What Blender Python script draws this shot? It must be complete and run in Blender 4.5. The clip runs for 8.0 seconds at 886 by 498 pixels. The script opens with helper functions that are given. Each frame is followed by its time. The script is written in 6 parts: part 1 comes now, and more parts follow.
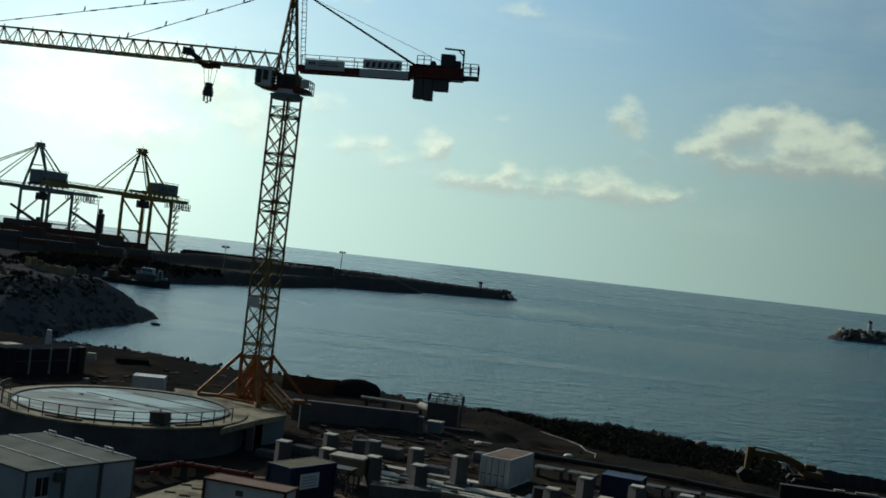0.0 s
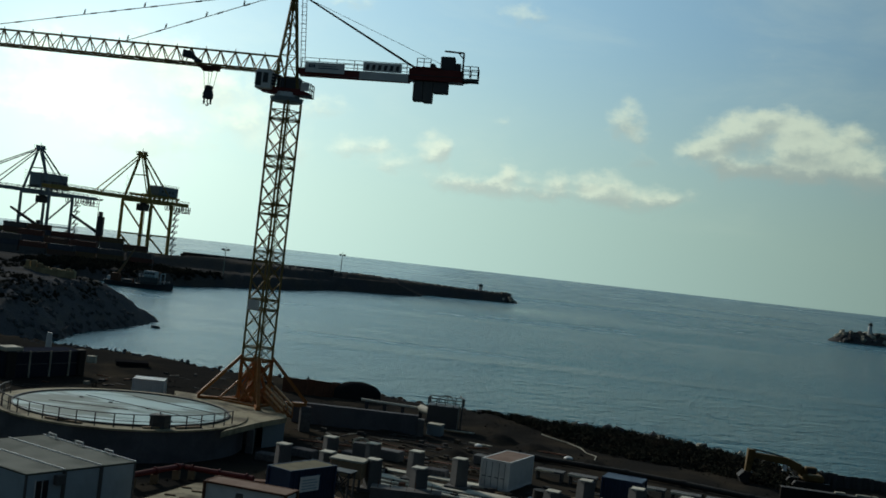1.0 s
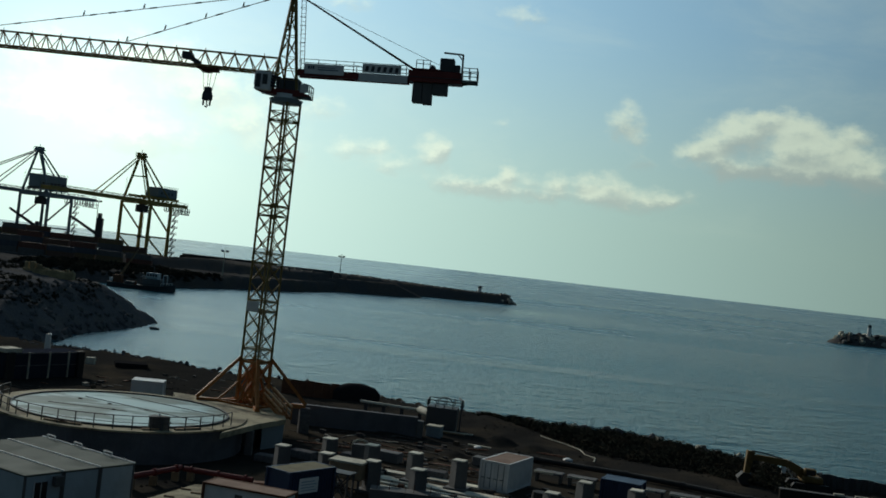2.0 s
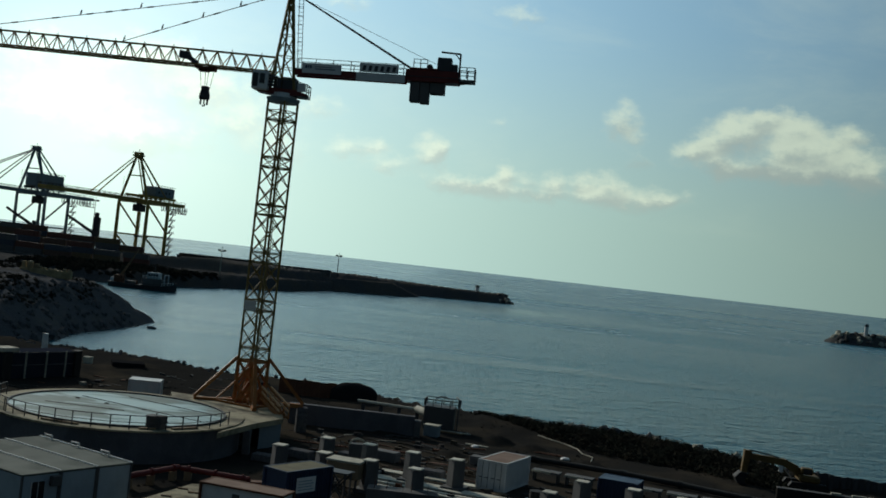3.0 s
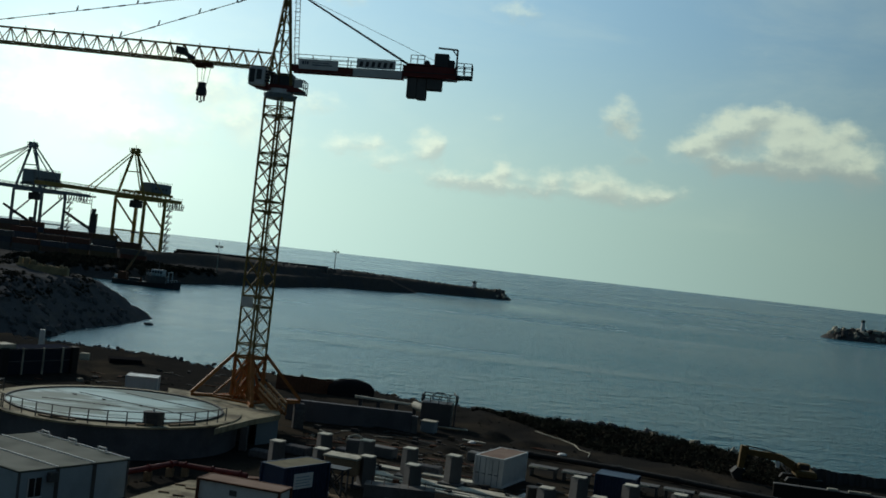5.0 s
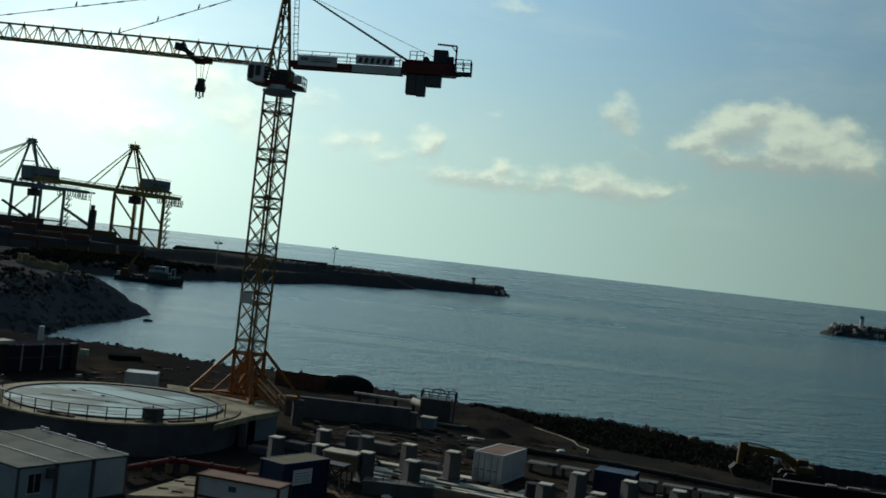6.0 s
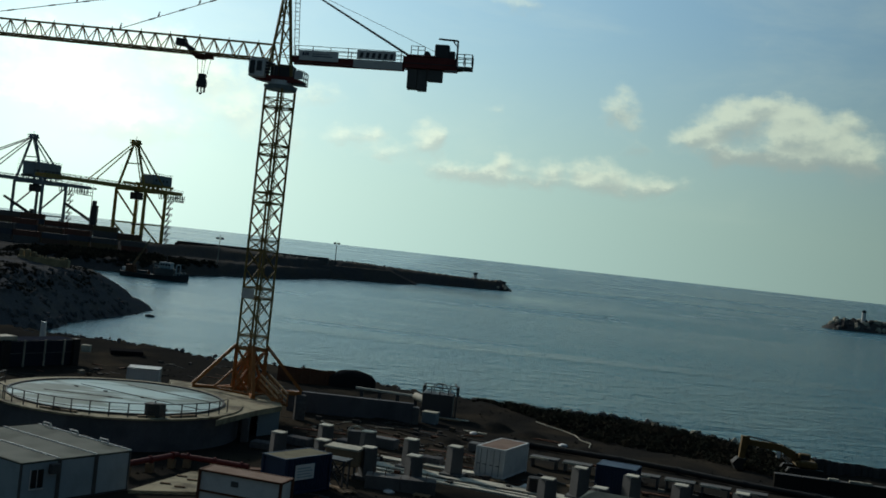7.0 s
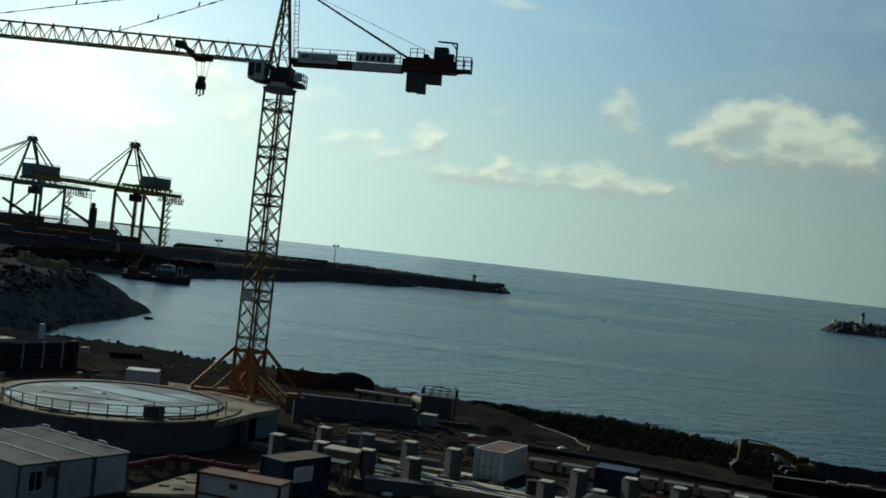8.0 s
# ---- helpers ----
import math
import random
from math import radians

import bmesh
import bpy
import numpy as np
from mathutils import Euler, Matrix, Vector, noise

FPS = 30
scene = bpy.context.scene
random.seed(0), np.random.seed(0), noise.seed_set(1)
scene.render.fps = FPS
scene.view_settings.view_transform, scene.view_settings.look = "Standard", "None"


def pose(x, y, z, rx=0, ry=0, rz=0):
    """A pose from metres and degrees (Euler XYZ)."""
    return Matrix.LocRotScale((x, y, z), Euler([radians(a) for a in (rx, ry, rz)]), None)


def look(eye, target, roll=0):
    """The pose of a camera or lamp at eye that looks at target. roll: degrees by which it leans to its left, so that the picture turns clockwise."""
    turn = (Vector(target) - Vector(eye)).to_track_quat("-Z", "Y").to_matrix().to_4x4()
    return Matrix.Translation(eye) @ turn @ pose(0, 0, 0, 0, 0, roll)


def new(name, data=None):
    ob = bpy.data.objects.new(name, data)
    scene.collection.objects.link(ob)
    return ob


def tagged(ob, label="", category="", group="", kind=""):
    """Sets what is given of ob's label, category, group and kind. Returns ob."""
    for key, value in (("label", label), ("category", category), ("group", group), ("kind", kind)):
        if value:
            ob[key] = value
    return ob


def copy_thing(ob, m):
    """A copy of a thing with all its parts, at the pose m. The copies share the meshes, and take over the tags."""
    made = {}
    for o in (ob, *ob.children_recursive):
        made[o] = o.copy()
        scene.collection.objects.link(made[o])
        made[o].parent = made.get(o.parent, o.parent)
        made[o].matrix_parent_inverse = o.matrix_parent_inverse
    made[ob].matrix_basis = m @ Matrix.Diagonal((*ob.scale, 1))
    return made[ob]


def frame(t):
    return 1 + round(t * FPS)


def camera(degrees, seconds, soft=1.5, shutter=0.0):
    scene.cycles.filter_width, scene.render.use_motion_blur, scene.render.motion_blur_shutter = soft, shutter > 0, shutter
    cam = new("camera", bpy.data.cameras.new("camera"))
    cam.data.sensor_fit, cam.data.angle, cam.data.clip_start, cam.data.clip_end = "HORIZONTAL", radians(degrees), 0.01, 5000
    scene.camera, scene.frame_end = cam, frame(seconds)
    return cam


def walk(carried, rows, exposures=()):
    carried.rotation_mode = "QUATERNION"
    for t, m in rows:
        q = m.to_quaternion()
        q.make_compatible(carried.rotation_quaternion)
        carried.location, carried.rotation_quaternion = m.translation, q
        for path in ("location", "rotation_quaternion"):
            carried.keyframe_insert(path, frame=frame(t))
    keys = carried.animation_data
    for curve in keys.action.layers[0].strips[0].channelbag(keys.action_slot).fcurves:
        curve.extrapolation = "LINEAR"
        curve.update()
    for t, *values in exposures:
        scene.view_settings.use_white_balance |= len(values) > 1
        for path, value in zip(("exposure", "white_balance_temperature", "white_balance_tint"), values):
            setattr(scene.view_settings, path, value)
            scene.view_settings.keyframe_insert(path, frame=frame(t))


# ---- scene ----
# ---- camera: held by hand at an upper window, turning a little ----
cam = camera(44.0, 8.0, soft=1.7)
EYE_Z = 22.8
TURNS = [
    (0.0, 90.541, -6.437, 0.274), (0.5, 90.642, -6.390, 0.276), (1.0, 90.674, -6.394, 0.277), (1.5, 90.768, -6.427, 0.277),
    (3.0, 90.741, -6.423, 0.098), (3.5, 90.835, -6.502, 0.068), (4.0, 90.622, -6.435, -0.004), (4.5, 90.590, -6.389, -0.034),
    (6.0, 90.366, -6.395, -0.100), (6.5, 90.220, -6.267, -0.009), (7.0, 90.089, -6.270, -0.010), (7.5, 90.148, -6.316, -0.013),
    (8.0, 90.226, -6.330, -0.067)]
walk(cam, [(t, pose(0, 0, EYE_Z, rx, ry, rz)) for t, rx, ry, rz in TURNS],
     exposures=[(0.0, 0.0, 6500, 10), (8.0, 0.0, 6500, 10)])

# ---- sky and sun ----
SUN_AZ, SUN_EL = -40.0, 26.0   # degrees: from straight ahead to the right, above the horizon


def way(az, el):
    a, e = radians(az), radians(el)
    return Vector((math.sin(a) * math.cos(e), math.cos(a) * math.cos(e), math.sin(e)))


class Nodes:
    """Short hand for building a node tree."""

    def __init__(self, tree):
        self.tree = tree
        tree.nodes.clear()

    def add(self, kind, _props=None, **sockets):
        node = self.tree.nodes.new(kind)
        for key, value in (_props or {}).items():
            setattr(node, key, value)
        for key, value in sockets.items():
            self.put(node, key.replace("_", " "), value)
        return node

    def put(self, node, key, value):
        socket = node.inputs[int(key)] if key.isdigit() else node.inputs[key]
        if isinstance(value, bpy.types.NodeSocket):
            self.tree.links.new(value, socket)
        else:
            socket.default_value = value

    def math(self, op, a, b=0.0, c=0.0, clamp=False):
        node = self.tree.nodes.new("ShaderNodeMath")
        node.operation, node.use_clamp = op, clamp
        for i, v in enumerate((a, b, c)):
            self.put(node, str(i), v)
        return node.outputs[0]

    def vec(self, op, a, b=(0, 0, 0)):
        node = self.tree.nodes.new("ShaderNodeVectorMath")
        node.operation = op
        self.put(node, "0", a)
        self.put(node, "1", b)
        return node.outputs["Value"] if op in ("DOT_PRODUCT", "LENGTH", "DISTANCE") else node.outputs[0]

    def mix(self, fac, a, b, blend="MIX"):
        node = self.tree.nodes.new("ShaderNodeMix")
        node.data_type, node.blend_type = "RGBA", blend
        node.clamp_factor = True
        self.put(node, "0", fac)
        self.put(node, "6", a)
        self.put(node, "7", b)
        return node.outputs[2]

    def ramp(self, fac, lo, hi, to_lo=0.0, to_hi=1.0, smooth=True):
        node = self.tree.nodes.new("ShaderNodeMapRange")
        node.interpolation_type = "SMOOTHSTEP" if smooth else "LINEAR"
        for i, v in enumerate((fac, lo, hi, to_lo, to_hi)):
            self.put(node, str(i), v)
        return node.outputs[0]

    def noise(self, vector, scale, detail=4.0, rough=0.5, distortion=0.0):
        node = self.add("ShaderNodeTexNoise", Scale=scale, Detail=detail, Roughness=rough, Distortion=distortion)
        self.put(node, "Vector", vector)
        return node.outputs["Fac"]


# clouds: azimuth, elevation of the middle, half width, half height (degrees), weight
TOWERS = (
    (8.4, 8.7, 0.75, 0.95, 0.85), (9.2, 7.9, 0.50, 0.50, 0.4), (9.4, 6.5, 0.60, 0.45, 0.5), (12.2, 7.3, 0.90, 0.55, 0.95), (13.3, 8.0, 1.20, 0.70, 1.0), (14.6, 8.7, 1.10, 0.75, 1.0),
    (15.7, 9.3, 0.90, 0.55, 0.9), (17.0, 8.7, 0.95, 0.90, 1.0), (16.8, 7.6, 1.10, 0.75, 0.95), (18.2, 7.8, 1.30, 0.95, 0.95), (19.5, 7.2, 1.60, 0.90, 0.85), (14.6, 6.6, 1.20, 0.45, 0.7),
    (13.4, 6.5, 0.60, 0.60, 0.8), (16.9, 6.6, 2.10, 0.50, 0.8), (19.6, 8.7, 0.90, 0.50, 0.65), (20.7, 6.5, 0.75, 0.95, 0.9))
LOW_ROW = (
    (-1.4, 5.8, 0.80, 0.85, 0.95), (-0.7, 6.0, 0.40, 0.40, 0.8), (-0.3, 4.2, 1.00, 0.40, 0.75), (1.6, 4.3, 0.90, 0.55, 0.95), (2.7, 5.0, 0.55, 0.60, 0.95), (3.9, 4.8, 0.50, 0.50, 0.6),
    (5.1, 4.8, 0.60, 0.60, 0.8), (6.6, 5.0, 0.70, 0.55, 0.8), (8.1, 4.9, 0.75, 0.75, 0.85), (7.8, 4.4, 1.30, 0.45, 0.7), (10.0, 4.4, 1.05, 0.60, 0.75), (11.3, 4.7, 1.00, 0.45, 0.55),
    (3.6, 4.1, 3.00, 0.32, 0.6), (-5.6, 5.5, 1.10, 0.60, 0.7), (-4.2, 5.9, 0.70, 0.40, 0.5), (-3.5, 4.9, 0.95, 0.60, 0.6))
VEILS = (
    (2.0, 7.5, 0.80, 0.50, 0.3), (-6.3, 12.8, 1.10, 0.50, 0.5), (2.5, 13.2, 1.30, 0.60, 0.45), (15.2, 11.8, 1.40, 0.60, 0.22), (-7.5, 7.3, 1.40, 0.80, 0.45), (-16.0, 8.4, 2.60, 1.20, 0.8),
    (-19.7, 5.6, 3.20, 1.50, 0.85), (-13.2, 7.4, 2.00, 1.20, 0.75), (-21.6, 8.0, 1.50, 1.60, 0.6), (-16.4, 4.6, 2.80, 1.10, 0.7), (-11.2, 6.1, 1.70, 1.10, 0.6), (-9.3, 5.0, 1.50, 1.00, 0.45))
# banks of cloud: the lobes, how far they hang down, the level of their flat grey base, the depth of the grey
BANKS = ((TOWERS, 0.35, 6.0, 1.5), (LOW_ROW, 0.12, 3.8, 1.0), (VEILS, 0.0, -3.0, 0.5))

world = bpy.data.worlds.new("sky")
scene.world = world
world.use_nodes = True
n = Nodes(world.node_tree)
out = n.add("ShaderNodeOutputWorld")
direction = n.add("ShaderNodeTexCoord").outputs["Generated"]
sep = n.add("ShaderNodeSeparateXYZ", Vector=direction)
up = n.math("MAXIMUM", sep.outputs["Z"], 0.012)
lifted = n.add("ShaderNodeCombineXYZ", X=sep.outputs["X"], Y=sep.outputs["Y"], Z=up).outputs[0]
sky = n.add("ShaderNodeTexSky", {"sky_type": "NISHITA", "sun_disc": False, "sun_elevation": radians(SUN_EL), "sun_rotation": radians(SUN_AZ),
                                 "air_density": 1.3, "dust_density": 3.0, "ozone_density": 1.5, "altitude": 0.0}, Vector=lifted)
# azimuth and elevation in degrees
az = n.math("MULTIPLY", n.math("ARCTAN2", sep.outputs["X"], sep.outputs["Y"]), 180 / math.pi)
el = n.math("MULTIPLY", n.math("ARCSINE", sep.outputs["Z"]), 180 / math.pi)


def grey(v, colour):
    return n.vec("MULTIPLY", n.add("ShaderNodeCombineXYZ", X=v, Y=v, Z=v).outputs[0], colour)


# sea haze near the horizon, brighter towards the veiled sun
to_sun = n.vec("DOT_PRODUCT", direction, tuple(way(-19.5, 6.5)))
angle = n.math("MULTIPLY", n.math("ARCCOSINE", n.math("MINIMUM", to_sun, 1.0)), 180 / math.pi)
aureole = n.math("ADD", n.math("EXPONENT", n.math("MULTIPLY", angle, -1 / 25.0)), n.math("MULTIPLY", n.math("EXPONENT", n.math("MULTIPLY", angle, -1 / 9.0)), 0.06))
core = n.math("EXPONENT", n.math("MULTIPLY", angle, -1 / 8.0))
side = n.ramp(angle, 12.0, 70.0, 1.0, 0.20)
haze = n.mix(n.ramp(el, 2.0, 15.0), (0.212, 0.325, 0.292, 1), (0.076, 0.216, 0.410, 1))
haze = n.vec("ADD", n.vec("MULTIPLY", haze, n.add("ShaderNodeCombineXYZ", X=side, Y=side, Z=side).outputs[0]), n.vec("ADD", grey(aureole, (0.57, 0.80, 0.72)), grey(core, (0.25, 0.14, 0.13))))
high = n.vec("MULTIPLY", sky.outputs[0], (0.026, 0.035, 0.037))
sky_colour = n.mix(n.ramp(el, 14.0, 45.0), haze, high)
# clouds: their edges are torn by two scales of noise
plane = n.add("ShaderNodeCombineXYZ", X=az, Y=n.math("MULTIPLY", el, 1.4), Z=0.0).outputs[0]
tear_a = n.math("SUBTRACT", n.noise(plane, 0.42, 6.0, 0.62), 0.5)
tear_e = n.math("SUBTRACT", n.noise(n.vec("ADD", plane, (31, 17, 5)), 0.55, 6.0, 0.62), 0.5)
wisp = n.math("SUBTRACT", n.noise(plane, 1.05, 5.0, 0.55), 0.5)
az_t = n.math("ADD", az, n.math("MULTIPLY", tear_a, 1.7))
el_t = n.math("ADD", el, n.math("MULTIPLY", tear_e, 1.3))
fine = n.math("SUBTRACT", n.noise(n.vec("ADD", plane, (7, 3, 1)), 4.2, 5.0, 0.6), 0.5)
torn = n.math("ADD", n.math("MULTIPLY", wisp, 1.2), n.math("MULTIPLY", fine, 0.14))
cover = None
shade = None
for lobes, hang, base, deep in BANKS:
    dens = None
    low = None
    for ca, ce, wa, we, weight in lobes:
        da = n.math("DIVIDE", n.math("SUBTRACT", az_t, ca), wa)
        de = n.math("DIVIDE", n.math("SUBTRACT", el_t, ce - hang), we)
        r2 = n.math("ADD", n.math("MULTIPLY", da, da), n.math("MULTIPLY", de, de))
        body = n.math("MULTIPLY", n.math("EXPONENT", n.math("MULTIPLY", r2, -0.85)), weight)
        under = n.math("MULTIPLY", body, n.ramp(n.math("ADD", n.math("SUBTRACT", de, n.math("MULTIPLY", da, 0.35)), n.math("MULTIPLY", torn, 1.1)), 0.6, -0.7))
        dens = body if dens is None else n.math("ADD", dens, body)
        low = under if low is None else n.math("ADD", low, under)
    bank = n.ramp(n.math("ADD", n.math("MINIMUM", dens, 1.05), torn), 0.0, 1.15)
    bank = n.math("MULTIPLY", bank, n.ramp(dens, 0.02, 0.3))
    flat = n.ramp(n.math("ADD", el_t, n.math("MULTIPLY", torn, 1.1)), base + deep, base)
    grey_side = n.math("MULTIPLY", n.math("DIVIDE", low, n.math("ADD", dens, 0.02)), 1.0)
    dark = n.math("MULTIPLY", bank, n.math("MAXIMUM", flat, grey_side))
    bank = n.math("MULTIPLY", bank, n.ramp(el_t, base - 0.8, base + 0.4, 0.2, 1.0))
    shade = dark if shade is None else n.math("MAXIMUM", shade, dark)
    cover = bank if cover is None else n.math("MAXIMUM", cover, bank)
bright = n.vec("ADD", grey(aureole, (0.82, 0.88, 0.78)), (0.42, 0.50, 0.37))
dull = n.vec("ADD", grey(aureole, (0.68, 0.80, 0.72)), (0.150, 0.185, 0.175))
cloud_colour = n.mix(n.ramp(n.math("DIVIDE", shade, n.math("ADD", cover, 0.05)), 0.1, 1.0, 0.0, 0.95), bright, dull)
veil = n.math("MULTIPLY", n.ramp(n.noise(n.vec("MULTIPLY", plane, (0.5, 1.0, 1.0)), 0.16, 6.0, 0.6, 0.4), 0.45, 0.75), n.ramp(el, 1.0, 6.0, 0.0, 0.16))
cover = n.math("MAXIMUM", n.math("MULTIPLY", cover, 0.80), veil)
total = n.mix(cover, sky_colour, cloud_colour)
background = n.add("ShaderNodeBackground", Color=total, Strength=1.0)
n.put(out, "Surface", background.outputs[0])

sun_lamp = bpy.data.lights.new("sun", "SUN")
sun_lamp.energy, sun_lamp.angle, sun_lamp.color = 1.9, radians(5.0), (1.0, 0.95, 0.85)
sun = new("sun", sun_lamp)
sun.matrix_world = look(way(SUN_AZ, SUN_EL) * 50, (0, 0, 0))


# ---- materials ----
def material(name, base, rough=0.8, metal=0.0, grain=0.25, scale=3.0, stain=0.3, stain_scale=0.4, bump=0.2, second=None, vary=0.0, spec=0.4):
    """A surface with fine grain and broad stains, in metres."""
    m = bpy.data.materials.new(name)
    m.use_nodes = True
    k = Nodes(m.node_tree)
    o = k.add("ShaderNodeOutputMaterial")
    p = k.add("ShaderNodeBsdfPrincipled", Roughness=rough, Metallic=metal)
    k.put(p, "Specular IOR Level", spec)
    at = k.add("ShaderNodeTexCoord").outputs["Object"]
    small = k.noise(at, scale * 6, 5.0, 0.6)
    large = k.noise(at, stain_scale, 4.0, 0.55, 0.3)
    a = (*base, 1)
    b = (*(second or [c * 0.55 for c in base]), 1)
    c = k.mix(k.math("MULTIPLY", k.ramp(large, 0.42, 0.68), stain if second is None else 1.0), a, b)
    g = k.ramp(small, 0.25, 0.75, 1 - grain, 1 + grain * 0.5, False)
    if vary:
        rnd = k.add("ShaderNodeObjectInfo").outputs["Random"]
        g = k.math("MULTIPLY", g, k.ramp(rnd, 0, 1, 1 - vary, 1 + vary, False))
    c = k.mix(1.0, c, k.add("ShaderNodeCombineXYZ", X=g, Y=g, Z=g).outputs[0], "MULTIPLY")
    k.put(p, "Base Color", c)
    k.put(p, "Roughness", k.ramp(large, 0.3, 0.7, max(rough - 0.1, 0.02), min(rough + 0.08, 1.0), False))
    if bump:
        bp = k.add("ShaderNodeBump", Strength=bump, Distance=0.05)
        k.put(bp, "Height", k.math("ADD", small, large))
        k.put(p, "Normal", bp.outputs[0])
    k.put(o, "Surface", p.outputs[0])
    return m


def sea_material():
    m = bpy.data.materials.new("sea_water")
    m.use_nodes = True
    k = Nodes(m.node_tree)
    o = k.add("ShaderNodeOutputMaterial")
    at = k.add("ShaderNodeNewGeometry").outputs["Position"]
    stretched = k.vec("MULTIPLY", at, (0.7, 1.0, 1.0))
    swell = k.noise(stretched, 0.05, 3.0, 0.5)
    chop = k.noise(stretched, 0.27, 4.0, 0.6)
    ripple = k.noise(stretched, 1.1, 3.0, 0.65)
    patch = k.noise(k.vec("MULTIPLY", at, (0.30, 1.0, 1.0)), 0.009, 6.0, 0.68, 0.8)
    h = k.math("ADD", k.math("MULTIPLY", swell, 1.2), k.math("ADD", k.math("MULTIPLY", chop, 1.5), k.math("MULTIPLY", ripple, 0.46)))
    # calmer in the shelter of the breakwater than out in the open bay
    open_sea = k.ramp(k.add("ShaderNodeSeparateXYZ", Vector=at).outputs["X"], -70.0, 60.0, 0.22, 1.2)
    b = k.add("ShaderNodeBump", Strength=1.0, Distance=1.4)
    k.put(b, "Height", k.math("MULTIPLY", k.math("MULTIPLY", h, open_sea), k.ramp(patch, 0.32, 0.68, 1.25, 0.75)))
    p = k.add("ShaderNodeBsdfPrincipled", IOR=1.333)
    k.put(p, "Specular IOR Level", 0.47)
    k.put(p, "Specular Tint", (0.13, 0.78, 1.0, 1))
    k.put(p, "Base Color", k.mix(k.ramp(patch, 0.35, 0.7), (0.004, 0.064, 0.105, 1), (0.012, 0.122, 0.172, 1)))
    k.put(p, "Roughness", k.ramp(patch, 0.3, 0.7, 0.16, 0.30))
    k.put(p, "Normal", b.outputs[0])
    k.put(o, "Surface", p.outputs[0])
    return m


WATER = sea_material()
SOIL = material("bare_soil", (0.030, 0.0295, 0.028), 0.95, second=(0.058, 0.050, 0.039), grain=0.4, scale=1.2, stain_scale=0.12, bump=0.6, spec=0.0)
ROCK = material("dark_basalt", (0.128, 0.131, 0.138), 0.9, second=(0.140, 0.135, 0.126), grain=0.5, scale=0.6, stain_scale=0.25, bump=0.5, spec=0.0)
ROCK_FAR = material("breakwater_rock", (0.092, 0.092, 0.092), 0.9, second=(0.112, 0.102, 0.088), grain=0.5, scale=0.25, stain_scale=0.06, bump=0.5, spec=0.0)
SCRUB = material("dry_scrub", (0.034, 0.038, 0.030), 0.95, second=(0.056, 0.050, 0.038), grain=0.5, scale=1.0, stain_scale=0.6, bump=0.3, spec=0.0)
CONCRETE = material("concrete", (0.52, 0.50, 0.40), 0.85, grain=0.3, scale=2.0, stain=0.85, stain_scale=0.5, bump=0.25, vary=0.12)
# paler than concrete: sunlit brightness of pillar tops and beams is in the colour
CONCRETE_PALE = material("pale_sunlit_concrete", (0.66, 0.64, 0.53), 0.85, grain=0.2, scale=2.0, stain=0.5, stain_scale=0.7, bump=0.2, vary=0.15)
# dark for dirt, and for the shade on upright faces such as pillar shafts
CONCRETE_DARK = material("dirty_shaded_concrete", (0.12, 0.123, 0.122), 0.85, grain=0.3, scale=2.0, stain=0.6, stain_scale=0.35, bump=0.25)
# stained concrete, its base darkened for walls that face away from the sun
TANK_WALL = material("shaded_stained_concrete", (0.125, 0.132, 0.145), 0.9, grain=0.3, scale=2.0, stain=0.6, stain_scale=0.35, bump=0.25, spec=0.15)
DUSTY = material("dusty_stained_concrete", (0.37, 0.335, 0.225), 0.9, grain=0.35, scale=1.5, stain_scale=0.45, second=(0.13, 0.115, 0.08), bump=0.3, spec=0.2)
NAVY = material("dull_navy_sheet", (0.030, 0.036, 0.052), 0.9, grain=0.2, stain=0.4, bump=0.05, spec=0.0)
WHITE = material("white_painted_steel", (0.72, 0.73, 0.71), 0.5, grain=0.08, scale=1.0, stain=0.35, stain_scale=0.6, bump=0.04, vary=0.06)
CABIN = material("pale_blue_grey_cabin_panel", (0.36, 0.44, 0.48), 0.6, grain=0.08, stain=0.35, stain_scale=0.6, bump=0.03)
GREY_ROOF = material("grey_sheet_roof", (0.072, 0.095, 0.08), 0.9, grain=0.12, stain=0.4, stain_scale=0.5, bump=0.05)
DARK_STEEL = material("dark_steel", (0.062, 0.066, 0.070), 0.6, 0.2, grain=0.2, stain=0.3, bump=0.05)
CRANE_YELLOW = material("weathered_yellow_paint", (0.22, 0.155, 0.042), 0.55, grain=0.2, stain=0.5, stain_scale=0.8, bump=0.05)
DIGGER_YELLOW = material("muddy_yellow_paint", (0.15, 0.09, 0.022), 0.7, grain=0.3, stain=0.7, stain_scale=0.9, bump=0.08)
CRANE_ORANGE = material("rusty_orange_paint", (0.38, 0.14, 0.03), 0.6, grain=0.25, stain=0.5, stain_scale=0.9, bump=0.08)
CRANE_RED = material("dark_red_paint", (0.16, 0.022, 0.018), 0.55, grain=0.15, stain=0.4, bump=0.05)
RED_STEEL = material("red_pipe_paint", (0.13, 0.012, 0.011), 0.6, grain=0.15, stain=0.4, bump=0.05)
BLUE = material("dark_blue_paint", (0.011, 0.030, 0.078), 0.5, grain=0.15, stain=0.3, bump=0.04)
STS_BLUE = material("blue_grey_port_paint", (0.20, 0.26, 0.29), 0.6, grain=0.15, stain=0.3, stain_scale=0.1, bump=0.0)
STS_YELLOW = material("dull_yellow_port_paint", (0.36, 0.27, 0.07), 0.6, grain=0.15, stain=0.4, stain_scale=0.1, bump=0.0)
RUST = material("rusted_steel", (0.14, 0.058, 0.03), 0.85, grain=0.3, scale=2.0, stain=0.5, stain_scale=0.7, bump=0.2)
